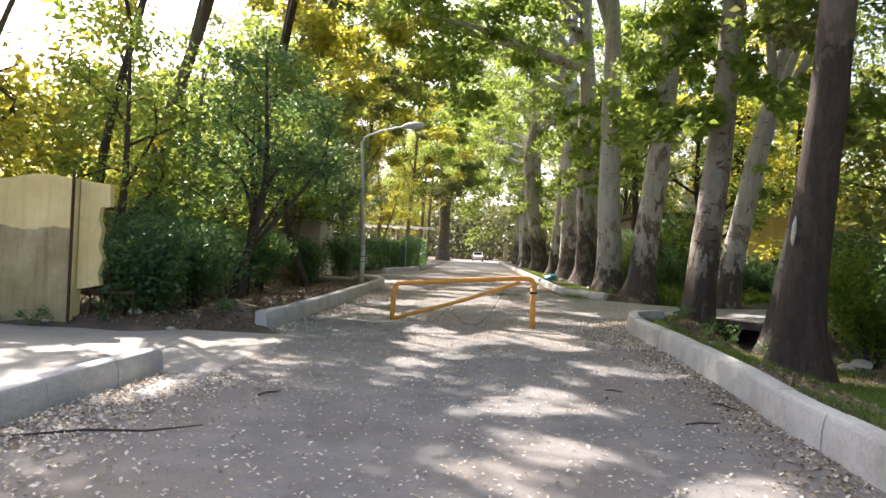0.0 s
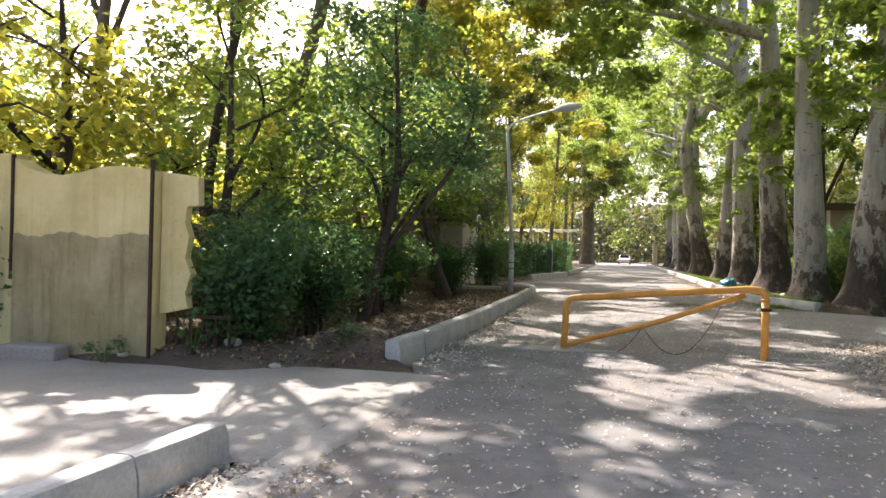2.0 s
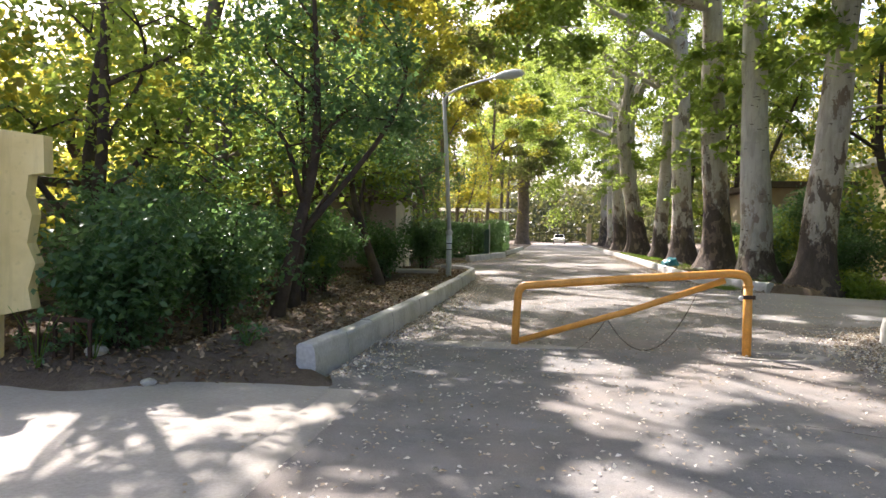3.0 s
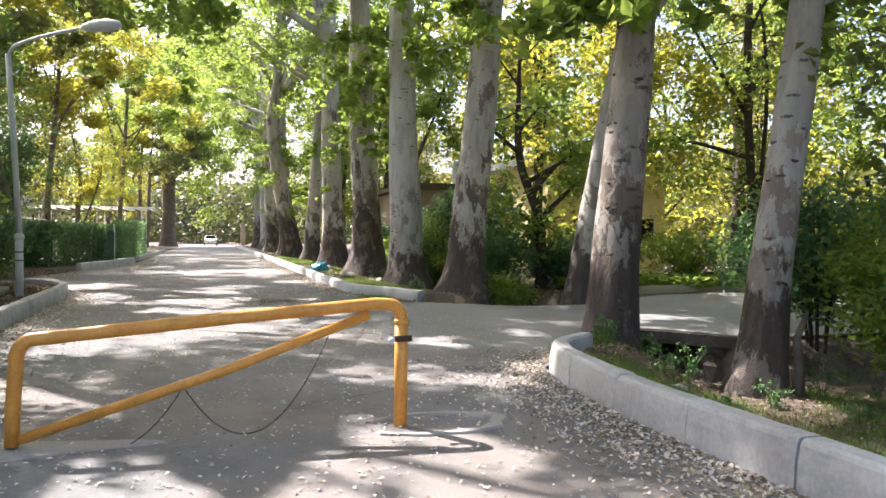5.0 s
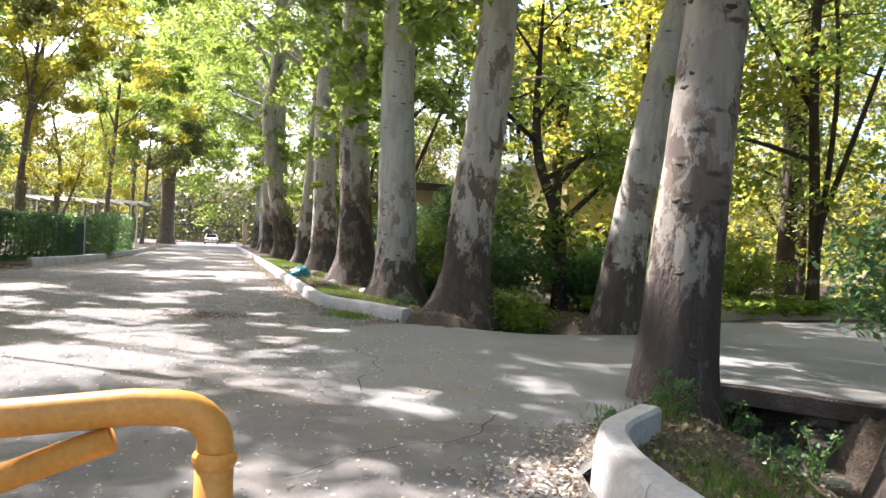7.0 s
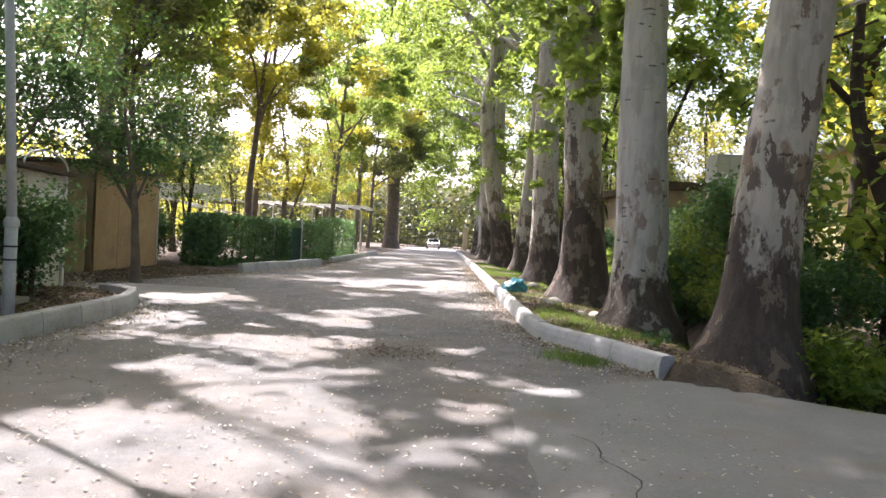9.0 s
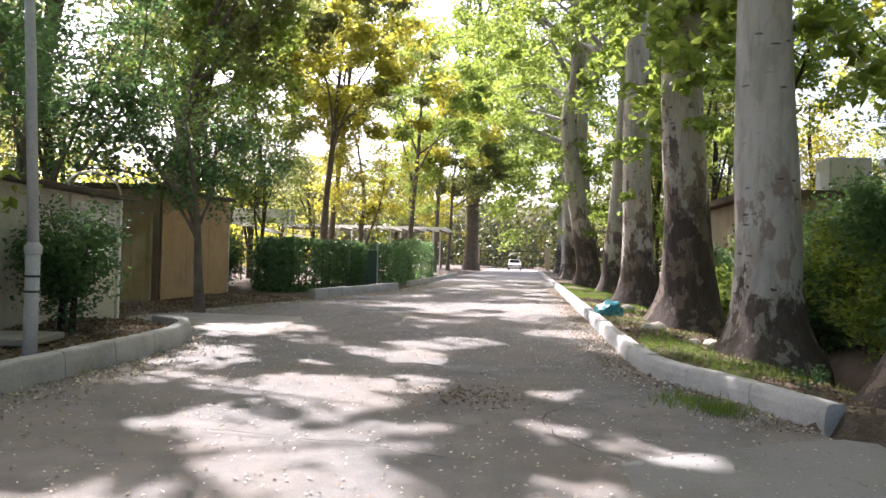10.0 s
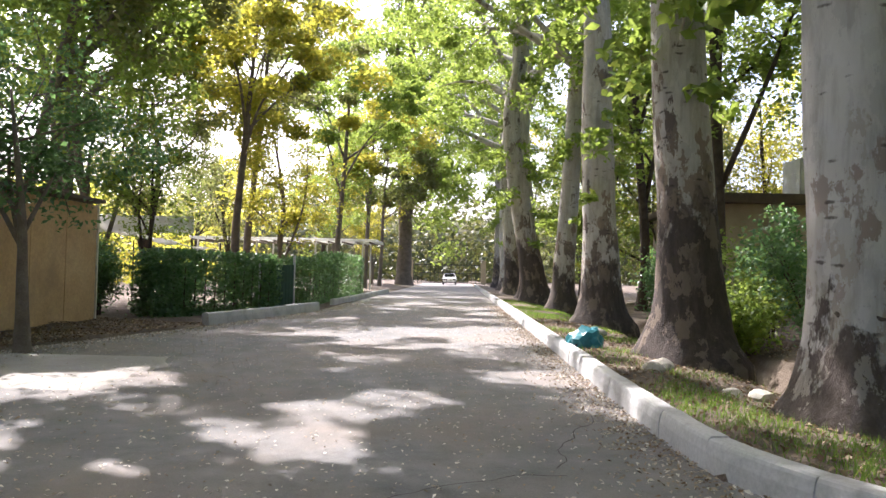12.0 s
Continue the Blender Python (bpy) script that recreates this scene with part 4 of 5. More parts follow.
# cement patches at the barrier's feet
bm = bmesh.new()
prev = None
for k in range(33):
    a = radians(-150 + 300 * k / 32)
    wd_ = 0.05 + 0.025 * math.sin(k * 1.7) + 0.03 * math.cos(a)
    cur = [bm.verts.new((0.25 + (0.55 + o) * math.cos(a) * (1 + 0.06 * math.sin(5 * a)), -0.02 + (0.3 + o * 0.8) * math.sin(a), z)) for o, z in ((-wd_, -0.01), (-wd_ * 0.7, 0.018), (wd_ * 0.7, 0.018), (wd_, -0.01))]
    if prev:
        for q in range(3):
            bm.faces.new((prev[q], prev[q + 1], cur[q + 1], cur[q]))
    prev = cur
for cx, cy, rx, ry_ in ((-2.95, 0.05, 1.25, 0.2),):
    ring = [bm.verts.new((cx + rx * math.cos(a) * (1 + 0.12 * math.sin(3 * a + cx)), cy + ry_ * math.sin(a) * (1 + 0.25 * math.cos(4 * a)), 0.012)) for a in [radians(12 * k) for k in range(30)]]
    low = [bm.verts.new((v.co.x + (v.co.x - cx) * 0.05, v.co.y + (v.co.y - cy) * 0.05, -0.02)) for v in ring]
    bm.faces.new(ring)
    for k in range(30):
        bm.faces.new((ring[k], low[k], low[(k + 1) % 30], ring[(k + 1) % 30]))
tagged(part("pavement_patch", bm, SLAB), "pale cement patches round the barrier's posts", "pavement", kind="structure")

# ---- left wall ----
w = empty("wall_west", (-7.08, -3.05, 0), "cream plastered boundary wall with grey render below", "wall", kind="structure")
bm = bmesh.new()
top = [(0.0, 2.2), (-0.15, 2.225), (-0.35, 2.25), (-0.6, 2.25), (-0.8, 2.225), (-1.0, 2.18), (-1.25, 2.15), (-1.45, 2.16), (-1.65, 2.215), (-1.8, 2.28), (-1.92, 2.36)]
fr = [[bm.verts.new((x, y, z)) for x, z in top] + [bm.verts.new((x, y, -0.2)) for x, _ in top[::-1]] for y in (0, 0.28)]
bm.faces.new(fr[0])
bm.faces.new(fr[1][::-1])
for k in range(len(fr[0])):
    j = (k + 1) % len(fr[0])
    bm.faces.new((fr[0][k], fr[1][k], fr[1][j], fr[0][j]))
part("wall_panel", bm, PLASTER, w)
bm = bmesh.new()
lo = [(-0.04 - 0.0645 * k, 1.45 + 0.03 * math.sin(k * 0.45) + 0.012 * math.sin(k * 2.1)) for k in range(30)]
a = [bm.verts.new((x, -0.004, z)) for x, z in lo]
b = [bm.verts.new((x, -0.014, z - 0.02)) for x, z in lo]
c = [bm.verts.new((x, -0.014, -0.2)) for x, z in lo]
for k in range(29):
    bm.faces.new((a[k], a[k + 1], b[k + 1], b[k]))
    bm.faces.new((b[k], b[k + 1], c[k + 1], c[k]))
part("render_dado", bm, RENDER, w, "grey cement render on the lower wall")
bm = bmesh.new()
edge = [(0.02, 2.2), (0.42, 2.15), (0.43, 1.82), (0.3, 1.8), (0.28, 1.62), (0.33, 1.45), (0.29, 1.2), (0.36, 1.02), (0.3, 0.8), (0.33, 0.62), (0.02, 0.55)]
fr = [[bm.verts.new((x, 0.12 + y + 0.25 * x, z)) for x, z in edge] for y in (0, 0.12)]
bm.faces.new(fr[0])
bm.faces.new(fr[1][::-1])
for k in range(len(edge)):
    j = (k + 1) % len(edge)
    bm.faces.new((fr[0][k], fr[1][k], fr[1][j], fr[0][j]))
part("broken_wing", bm, PLASTER, w, "broken cream plaster panel with a ragged edge")
part("side_panel", boxed(-3.6, -1.95, 0.03, 0.25, -0.2, 2.42, 0.012), PLASTER, w)
part("corner_post", boxed(-0.02, 0.018, -0.05, -0.018, -0.1, 2.32, 0.004), RUST, w, "dark rusty angle iron at the wall's corner")
part("joint_strip", boxed(-1.945, -1.915, -0.03, 0.02, 0.9, 2.4, 0.003), RUST, w, "rusty strip over the panel joint")
for k in range(5):
    part("fence_bar", boxed(0.12 + 0.17 * k, 0.15 + 0.17 * k, 0.3, 0.33, -0.15, 0.545, 0.003), RUST, w)
part("fence_rail", boxed(0.05, 0.85, 0.295, 0.335, 0.5, 0.54, 0.003), RUST, w)
cb = part("concrete_block", boxed(-0.36, 0.36, -0.13, 0.13, 0.0, 0.24, 0.03), SLAB)
for q in cb.data.vertices:
    q.co += Vector((1, 1, 0.6)) * 0.025 * noise.noise(q.co * 5)
cb.matrix_basis = pose(-8.42, -3.3, height(-8.42, -3.3) - 0.01, 0, 0, 4)
tagged(cb, "worn pale concrete block lying against the wall's foot", "concrete block")
w2 = empty("wall_back", (-9.4, -1.5, 0), "low pinkish rendered wall behind the shrubs", "wall", kind="structure")
for k in range(9):
    part("wall_panel", boxed(-0.2, 0.0, k * 1.95, k * 1.95 + 1.72, -0.2, 1.75, 0.012), PINK, w2)
    part("pier", boxed(-0.26, 0.05, k * 1.95 + 1.723, k * 1.95 + 1.947, -0.2, 1.95, 0.012), BRICKWALL, w2)
part("coping", boxed(-0.3, 0.1, 0, 17.6, 1.953, 2.06, 0.015), ROOF, w2, "dark coping")

# ---- lamp post ----
lp = empty("street_lamp", (-4.98, 11.1, 0.1), "grey painted steel street lamp with a curved arm", "street lamp")
part("lower_pole", tube(bmesh.new(), [(0, 0, -0.2), (0, 0, 0.6), (0, 0, 1.25)], [0.078, 0.075, 0.075], 18), GREY_METAL, lp, soft=True)
part("collar", tube(bmesh.new(), [(0, 0, 1.2), (0, 0, 1.23), (0, 0, 1.3), (0, 0, 1.34)], [0.076, 0.092, 0.09, 0.06], 18), GREY_METAL, lp, soft=True)
part("upper_pole", tube(bmesh.new(), [(0, 0, 1.3), (-0.1, 0, 3.2), (-0.2, 0, 4.9)], [0.06, 0.057, 0.052], 16), GREY_METAL, lp, soft=True)
arm = smooth_line([(-0.2, 0, 4.85), (-0.05, -0.1, 5.05), (0.5, -0.45, 5.2), (1.35, -1.1, 5.28)], 5)
part("arm", tube(bmesh.new(), arm, [0.03] * len(arm), 10), GREY_METAL, lp, soft=True)
hd = tube(bmesh.new(), [(1.25, -1.02, 5.27), (1.35, -1.1, 5.28), (1.55, -1.26, 5.28), (1.8, -1.46, 5.27), (1.98, -1.6, 5.25), (2.04, -1.65, 5.24)], [0.03, 0.075, 0.115, 0.12, 0.08, 0.02], 14)
part("lamp_head", hd, GREY_METAL, lp, soft=True)
for z in (0.78, 0.95):
    part("band", tube(bmesh.new(), [(0, 0, z), (0, 0, z + 0.025)], [0.08, 0.08], 18), DARK, lp, "dark strap")

# ---- sheds on the left ----
kiosk = empty("kiosk", (-6.75, 12.4, 0), "cream metal kiosk with a pinkish wall and a louvred panel", "kiosk", turn=6.0)
part("wall", boxed(-5.5, 0.0, 0.0, 4.1, 0.0, 2.3, 0.01), CREAM, kiosk)
part("front_wall", boxed(-5.45, -0.02, -0.03, -0.003, 0.0, 2.28, 0.006), PINK, kiosk, "pinkish rendered front")
part("roof", boxed(-5.8, 0.3, -0.35, 4.35, 2.303, 2.38, 0.01), ROOF, kiosk, "dark sheet roof")
dr = part("louvred_panel", boxed(0.003, 0.04, 2.3, 3.95, 0.05, 2.27, 0.006), CREAM, kiosk)
for k in range(24):
    part("slat", boxed(0.043, 0.065, 2.4, 3.85, 1.05 + 0.048 * k, 1.078 + 0.048 * k), WHITE, dr)
part("frame_post", boxed(0.003, 0.08, 3.98, 4.08, 0.0, 2.3, 0.006), WHITE, kiosk)
hoop = [(0.3, 2.6 + 0.9 * math.cos(a), 2.36 + 0.3 * math.sin(a)) for a in [radians(12 * k) for k in range(16)]]
part("hoop", tube(bmesh.new(), hoop, [0.018] * 16, 8), GREY_METAL, kiosk, "bent grey pipe hoop")
shed = empty("shed", (-8.95, 21.4, 0), "tan boarded shed with a dark overhanging roof", "shed")
part("wall", boxed(-6, -0.05, 0.03, 4.2, -0.05, 2.95, 0.01), BRICKWALL, shed)
for k in range(3):
    part("board", boxed(0.0, 0.03, 0.05 + 1.4 * k, 1.43 + 1.4 * k, 0.08, 2.93, 0.006), TAN, shed, "tan painted board")
part("corner_strip", boxed(-0.03, 0.05, 4.26, 4.32, 0.0, 2.95, 0.004), CREAM, shed)
part("door_panel", boxed(-1.0, -0.1, -0.25, -0.18, 0.05, 2.3, 0.006), RENDER, shed, "grey leaning door panel")
part("door_panel", boxed(-1.9, -1.1, -0.15, -0.08, 0.05, 2.4, 0.006), CREAM, shed, "pale leaning door panel")
part("roof", boxed(-6.3, 0.35, -0.5, 4.0, 2.953, 3.05, 0.01), ROOF, shed, "dark sheet roof edge")

# white tarpaulin roof behind the shed
tp = empty("canopy", (-12.6, 32.5, 0.0), "sagging whitish sheet canopy on thin poles", "canopy")
bm = bmesh.new()
g = {}
for i in range(13):
    for j in range(9):
        g[i, j] = bm.verts.new((i * 0.3, j * 0.4, 2.75 + 0.35 * (i / 12 - 0.5) ** 2 - 0.06 * i + 0.05 * math.sin(i * 1.3 + j)))
for i in range(12):
    for j in range(8):
        bm.faces.new((g[i, j], g[i + 1, j], g[i + 1, j + 1], g[i, j + 1]))
bmesh.ops.solidify(bm, geom=bm.faces[:], thickness=0.02)
part("sheet", bm, TARP, tp, soft=True)
part("valance", boxed(0.0, 3.6, -0.05, -0.02, 2.6, 3.2, 0.006), TARP, tp, "white hanging sheet")
for x, y in ((0.1, 0.1), (3.5, 0.1), (0.1, 3.1), (3.5, 3.1)):
    part("pole", tube(bmesh.new(), [(x, y, -0.1), (x, y, 2.4)], [0.03, 0.03], 8), RUST, tp)

# hedge, green gate, pergola
def hedge(at, sx, sy, h, n, seed, label, turn=0.0):
    rg = np.random.default_rng(seed)
    root = empty("hedge", at, label, "hedge", turn=turn)
    p = rg.uniform(-0.5, 0.5, size=(n, 3)) * np.array([sx, sy, h])
    ax = rg.integers(0, 3, n)
    for k, s in ((0, sx), (1, sy), (2, h)):
        m = ax == k
        p[m, k] = np.sign(p[m, k]) * s * 0.5 * rg.uniform(0.8, 1.12, m.sum())
    p[:, 2] += h / 2 + 0.03
    leaf_cloud("foliage", p, 0.13, L_DARK, root, seed)
    for k in range(int(max(sx, sy) / 0.4)):
        a = -0.5 + (k + 0.5) / int(max(sx, sy) / 0.4)
        part("stem", tube(bmesh.new(), [(a * sx * 0.9, a * sy * 0.9 if sy > sx else 0, -0.15), (a * sx * 0.9 + 0.05, a * sy * 0.9 if sy > sx else 0.04, h * 0.8)], [0.03, 0.012], 6), BARK_DARK, root)


for i, (x, y, r, h) in enumerate([(-8.6, 29.6, 1.0, 1.8), (-7.9, 33.6, 0.9, 2.0), (-9.0, 31.6, 0.9, 1.9)]):
    shrub((x, y, 0.0), r, h, L_DARK, "dense dark green shrub beside the green gate", 4000, 0.1, 520 + i)
hedge((-7.35, 29.9, 0.0), 1.1, 5.6, 1.8, 11000, 503, "dark green clipped hedge beside the green gate", -17.0)
hedge((-6.0, 38.0, 0.0), 1.0, 6.5, 1.8, 7000, 501, "green hedge running behind the kerb")
hedge((-6.2, 47.0, 0.0), 1.2, 9.0, 2.2, 8000, 502, "tall green hedge near the pergola")
gate = empty("green_gate", (-6.05, 33.1, 0), "dark green sheet-steel double gate, closed", "gate", turn=62.0)
for k in range(2):
    lf = part("leaf", boxed(-0.62 + 0.63 * k, 0.0 + 0.63 * k, 0, 0.04, 0.08, 1.6, 0.006), GREEN_SHEET, gate)
    for q in range(4):
        part("rib", boxed(-0.58 + 0.63 * k + 0.16 * q, -0.55 + 0.63 * k + 0.16 * q, -0.016, -0.002, 0.12, 1.56), GREEN_SHEET, lf)
part("side_sheet", boxed(-1.05, -0.64, 0.01, 0.035, 0.1, 1.9, 0.004), PALE_GREEN, gate, "pale green sheet beside the gate")
for x in (-1.08, 0.66):
    part("post", boxed(x - 0.03, x + 0.03, -0.02, 0.05, -0.1, 1.95, 0.004), GREY_METAL, gate)

pg = empty("pergola", (-11.5, 58.5, 0), "thin whitish roof on slender posts beside the road", "pergola")
part("roof", boxed(-6.5, 6.1, -2.5, 2.5, 3.42, 3.6, 0.02), TARP, pg)
for k in range(14):
    part("rafter", boxed(-6.3 + 0.92 * k, -6.24 + 0.92 * k, -2.6, 2.6, 3.3, 3.417), BARK_GREY, pg)
for x in (-6.0, -2.0, 2.0, 5.2):
    for y in (-2.2, 2.2):
        part("post", tube(bmesh.new(), [(x, y, -0.1), (x, y, 3.4)], [0.06, 0.06], 10), WHITE, pg)

# far gate and parked car
fg = empty("far_gate", (-1.2, 95, 0), "dark barred gate between posts closing the road", "gate")
for x in (-4.4, 4.4):
    part("post", boxed(x - 0.3, x + 0.3, -0.3, 0.3, -0.1, 3.0, 0.03), BRICKWALL, fg)
for k in range(17):
    part("bar", tube(bmesh.new(), [(-4 + 0.5 * k, 0, 0.15), (-4 + 0.5 * k, 0, 2.5)], [0.03, 0.03], 6), DARK, fg)
for z in (0.25, 1.4, 2.4):
    part("rail", boxed(-4.1, 4.1, -0.03, 0.03, z, z + 0.08), DARK, fg)
car = empty("car", (-0.9, 99.5, 0), "white parked saloon car behind the far gate", "car")
bm = bmesh.new()
prof = [(-2.1, 0.35), (-2.15, 0.75), (-1.3, 0.92), (-0.75, 1.4), (0.75, 1.42), (1.35, 0.98), (2.1, 0.88), (2.15, 0.4)]
l = [bm.verts.new((-0.82 if z < 1 else -0.66, y, z)) for y, z in prof]
r = [bm.verts.new((0.82 if z < 1 else 0.66, y, z)) for y, z in prof]
bm.faces.new(l)
bm.faces.new(r[::-1])
for k in range(len(prof)):
    j = (k + 1) % len(prof)
    bm.faces.new((l[k], l[j], r[j], r[k]))
bmesh.ops.bevel(bm, geom=bm.edges[:], offset=0.05, segments=2, affect="EDGES")
part("body", bm, WHITE, car)
bm = bmesh.new()
q = [bm.verts.new(p) for p in ((-0.68, -1.27, 0.98), (0.68, -1.27, 0.98), (0.58, -0.86, 1.37), (-0.58, -0.86, 1.37))]
bm.faces.new(q)
bmesh.ops.solidify(bm, geom=bm.faces[:], thickness=-0.03)
part("windscreen", bm, GLASS_DARK, car, "dark glass windscreen")
for x in (-0.78, 0.78):
    for y in (-1.35, 1.35):
        wh = part("wheel", tube(bmesh.new(), [(x - 0.1, y, 0.31), (x - 0.06, y, 0.31), (x + 0.06, y, 0.31), (x + 0.1, y, 0.31)], [0.26, 0.31, 0.31, 0.26], 18), DARK, car, "black tyre")
for x in (-0.6, 0.6):
    part("headlight", boxed(x - 0.16, x + 0.16, -2.17, -2.1, 0.6, 0.74, 0.02), GLASS_DARK, car)

# house beyond the ditch
def house(at, w, d, h, wall_mat, roof_mat, over, label, wins):
    hs = empty("house", at, label, "house")
    part("wall", boxed(0, w, 0, d, -0.2, h, 0.02), wall_mat, hs)
    part("roof", boxed(-over, w + over, -over, d + over, h + 0.003, h + 0.3, 0.03), roof_mat, hs)
    part("fascia", boxed(-over - 0.02, w + over + 0.02, -over - 0.05, -over - 0.003, h - 0.02, h + 0.34, 0.01), ROOF, hs, "dark fascia board")
    for x in wins:
        wn = part("window", boxed(x, x + 1.6, -0.06, -0.003, 1.0, 2.4, 0.01), CREAM, hs)
        part("pane", boxed(x + 0.1, x + 0.76, -0.075, -0.063, 1.1, 2.3), GLASS_DARK, wn)
        part("pane", boxed(x + 0.84, x + 1.5, -0.075, -0.063, 1.1, 2.3), GLASS_DARK, wn)
    return hs


house((9.6, 34, 0), 15, 9, 4.15, BRICKWALL, ROOF, 0.5, "low tan house with a dark roof edge behind the trees", (2.5, 7.0))
house((11.6, 21, 0), 5.5, 5.5, 4.5, PLASTER, ROOF_PALE, 0.5, "small cream house with a pale roof in the woods", (1.0, 3.4))
cl = empty("air_cooler", (13.2, 34.6, 4.45), "pale metal evaporative cooler standing on the roof", "cooler")
part("casing", boxed(-0.8, 0.8, -0.7, 0.7, 0.1, 1.4, 0.02), GREY_METAL, cl)
for k in range(3):
    part("louvre_panel", boxed(-0.74 + 0.5 * k, -0.28 + 0.5 * k, -0.73, -0.703, 0.22, 1.28, 0.004), ROOF_PALE, cl)
for x in (-0.7, 0.62):
    part("foot", boxed(x, x + 0.08, -0.65, 0.65, 0.0, 0.097), RUST, cl)

# ---- small things ----
bag = empty("bag", (2.42, 20.5, 0.24), "crumpled teal plastic sack lying on the verge", "bag")
bm = bmesh.new()
bmesh.ops.create_icosphere(bm, subdivisions=3, radius=0.32)
for v in bm.verts:
    v.co *= 1 + 0.35 * noise.noise(v.co * 6) + 0.12 * noise.noise(v.co * 17)
    v.co.z = max(v.co.z * 0.9, -0.12)
part("sack", bm, TEAL, bag)
# dark ball stands in for the shade inside the sack's opening
bm = bmesh.new()
bmesh.ops.create_icosphere(bm, subdivisions=2, radius=0.14, matrix=Matrix.Translation((-0.12, -0.14, 0.0)))
for v in bm.verts:
    v.co += Vector((1, 1, 1)) * 0.03 * noise.noise(v.co * 14)
part("dark_opening", bm, DARK, bag, "dark ball for the shaded opening of the sack")
for i, (x, y, s) in enumerate([(2.78, 17.4, 0.15), (3.05, 17.95, 0.2), (3.3, 16.0, 0.11), (3.5, 15.75, 0.14), (3.3, 24.0, 0.2), (5.9, 0.3, 0.16), (6.4, 0.8, 0.2), (-6.3, -2.6, 0.1), (-6.1, 17.5, 0.14), (3.9, 1.9, 0.09), (4.05, 1.75, 0.07), (5.2, 3.3, 0.13), (5.75, 3.5, 0.16), (-7.4, -3.1, 0.06), (-5.6, -2.9, 0.07)]):
    bm = bmesh.new()
    bmesh.ops.create_icosphere(bm, subdivisions=2, radius=s)
    for v in bm.verts:
        v.co *= 1 + 0.35 * noise.noise(v.co * (3 / s * 0.3) + Vector((i, 0, 0)))
        v.co.z *= 0.62
    st = part("stone", bm, STONE)
    st.matrix_basis = pose(x, y, height(x, y) + s * 0.25, 0, 0, i * 40)
    tagged(st, "pale rough stone lying on the soil", "stone", "stones on the verge")
for i, (x, y, a, ln) in enumerate([(0.9, -7.3, 20, 0.35), (0.25, -6.4, 80, 0.14), (-3.6, -8.6, 25, 1.3), (1.35, -6.5, -60, 0.3), (-2.9, -7.0, 60, 0.3), (0.4, -6.0, -20, 0.2)]):
    tw = part("twig", tube(bmesh.new(), [(-ln / 2, 0, 0.012), (-ln * 0.1, 0.04 * ln, 0.02), (ln * 0.2, -0.03 * ln, 0.015), (ln / 2, 0.05 * ln, 0.012)], [0.008, 0.01, 0.008, 0.004], 6), BARK_DARK, soft=True)
    tw.matrix_basis = pose(x, y, 0.005, 0, 0, a)
    tagged(tw, "thin dark dry twig lying on the asphalt", "twig", "twigs on the road")


# ---- scattered stuff ----
def scatter(name, n, seed, fx, size, mat, label, cat, lift=0.012, up=3.0, narrow=0.6):
    rg = np.random.default_rng(seed)
    pts = []
    while len(pts) < n:
        p = fx(rg)
        if p:
            pts.append((p[0], p[1], p[2] + lift))
    return tagged(leaf_cloud(name, pts, size, mat, None, seed, up, 0.0, narrow), label, cat, kind="stuff")


def on_road(rg):
    y = -14 + 54 * rg.uniform() ** 1.6
    l, r = along(ROAD_L, y), along(ROAD_R, y)
    return (rg.uniform(l, r), y, 0.0)


def by_kerb(rg):
    y = rg.uniform(-14, 40)
    l, r = along(ROAD_L, y), along(ROAD_R, y)
    d = abs(rg.normal()) * 0.35
    if rg.uniform() < 0.68:
        return None if -6.1 < y < -2.2 else (l + 0.02 + d, y, 0.0)
    return None if 3.2 < y < 10 else (r - 0.02 - d, y, 0.0)


def on_bank(rg):
    x, y = (rg.uniform(-9, -4.5), rg.uniform(-3, 26)) if rg.uniform() < 0.5 else (rg.uniform(1.9, 7.5), rg.uniform(-10, 30))
    h = height(x, y)
    return (x, y, h) if h > -0.055 else None


scatter("fallen_petals", 22000, 600, on_road, 0.036, L_FALLEN, "pale dry leaf bits scattered over the asphalt", "leaf litter")
def by_right_kerb(rg):
    y = rg.uniform(-12, 40)
    return None if 3.2 < y < 10 else (along(ROAD_R, y) - 0.02 - abs(rg.normal()) * 0.3, y, 0.0)


scatter("leaf_litter", 7000, 603, by_right_kerb, 0.036, L_BROWN, "brown dry leaves along the kerb of the tree row", "leaf litter", 0.015, 1.2)
scatter("leaf_litter", 11000, 601, by_kerb, 0.045, L_FALLEN, "dry pale leaves gathered along the kerbs", "leaf litter", 0.015, 1.2)
scatter("leaf_litter", 26000, 602, on_bank, 0.065, L_BROWN, "brown leaf litter on the soil banks", "leaf litter", 0.02, 1.2)


def blades(name, n, seed, fx, h, label):
    rg = np.random.default_rng(seed)
    v, f = [], []
    while len(v) < n * 3:
        p = fx(rg)
        if not p:
            continue
        a, hh = rg.uniform(0, 6.28), h * rg.uniform(0.4, 1.3)
        dx, dy = 0.006 * math.cos(a), 0.006 * math.sin(a)
        lx, ly = rg.normal(size=2) * 0.4 * hh
        k = len(v)
        v += [(p[0] - dx, p[1] - dy, p[2] - 0.01), (p[0] + dx, p[1] + dy, p[2] - 0.01), (p[0] + lx, p[1] + ly, p[2] + hh)]
        f.append((k, k + 1, k + 2))
    return tagged(raw(name, v, f, L_GRASS), label, "grass", kind="stuff")


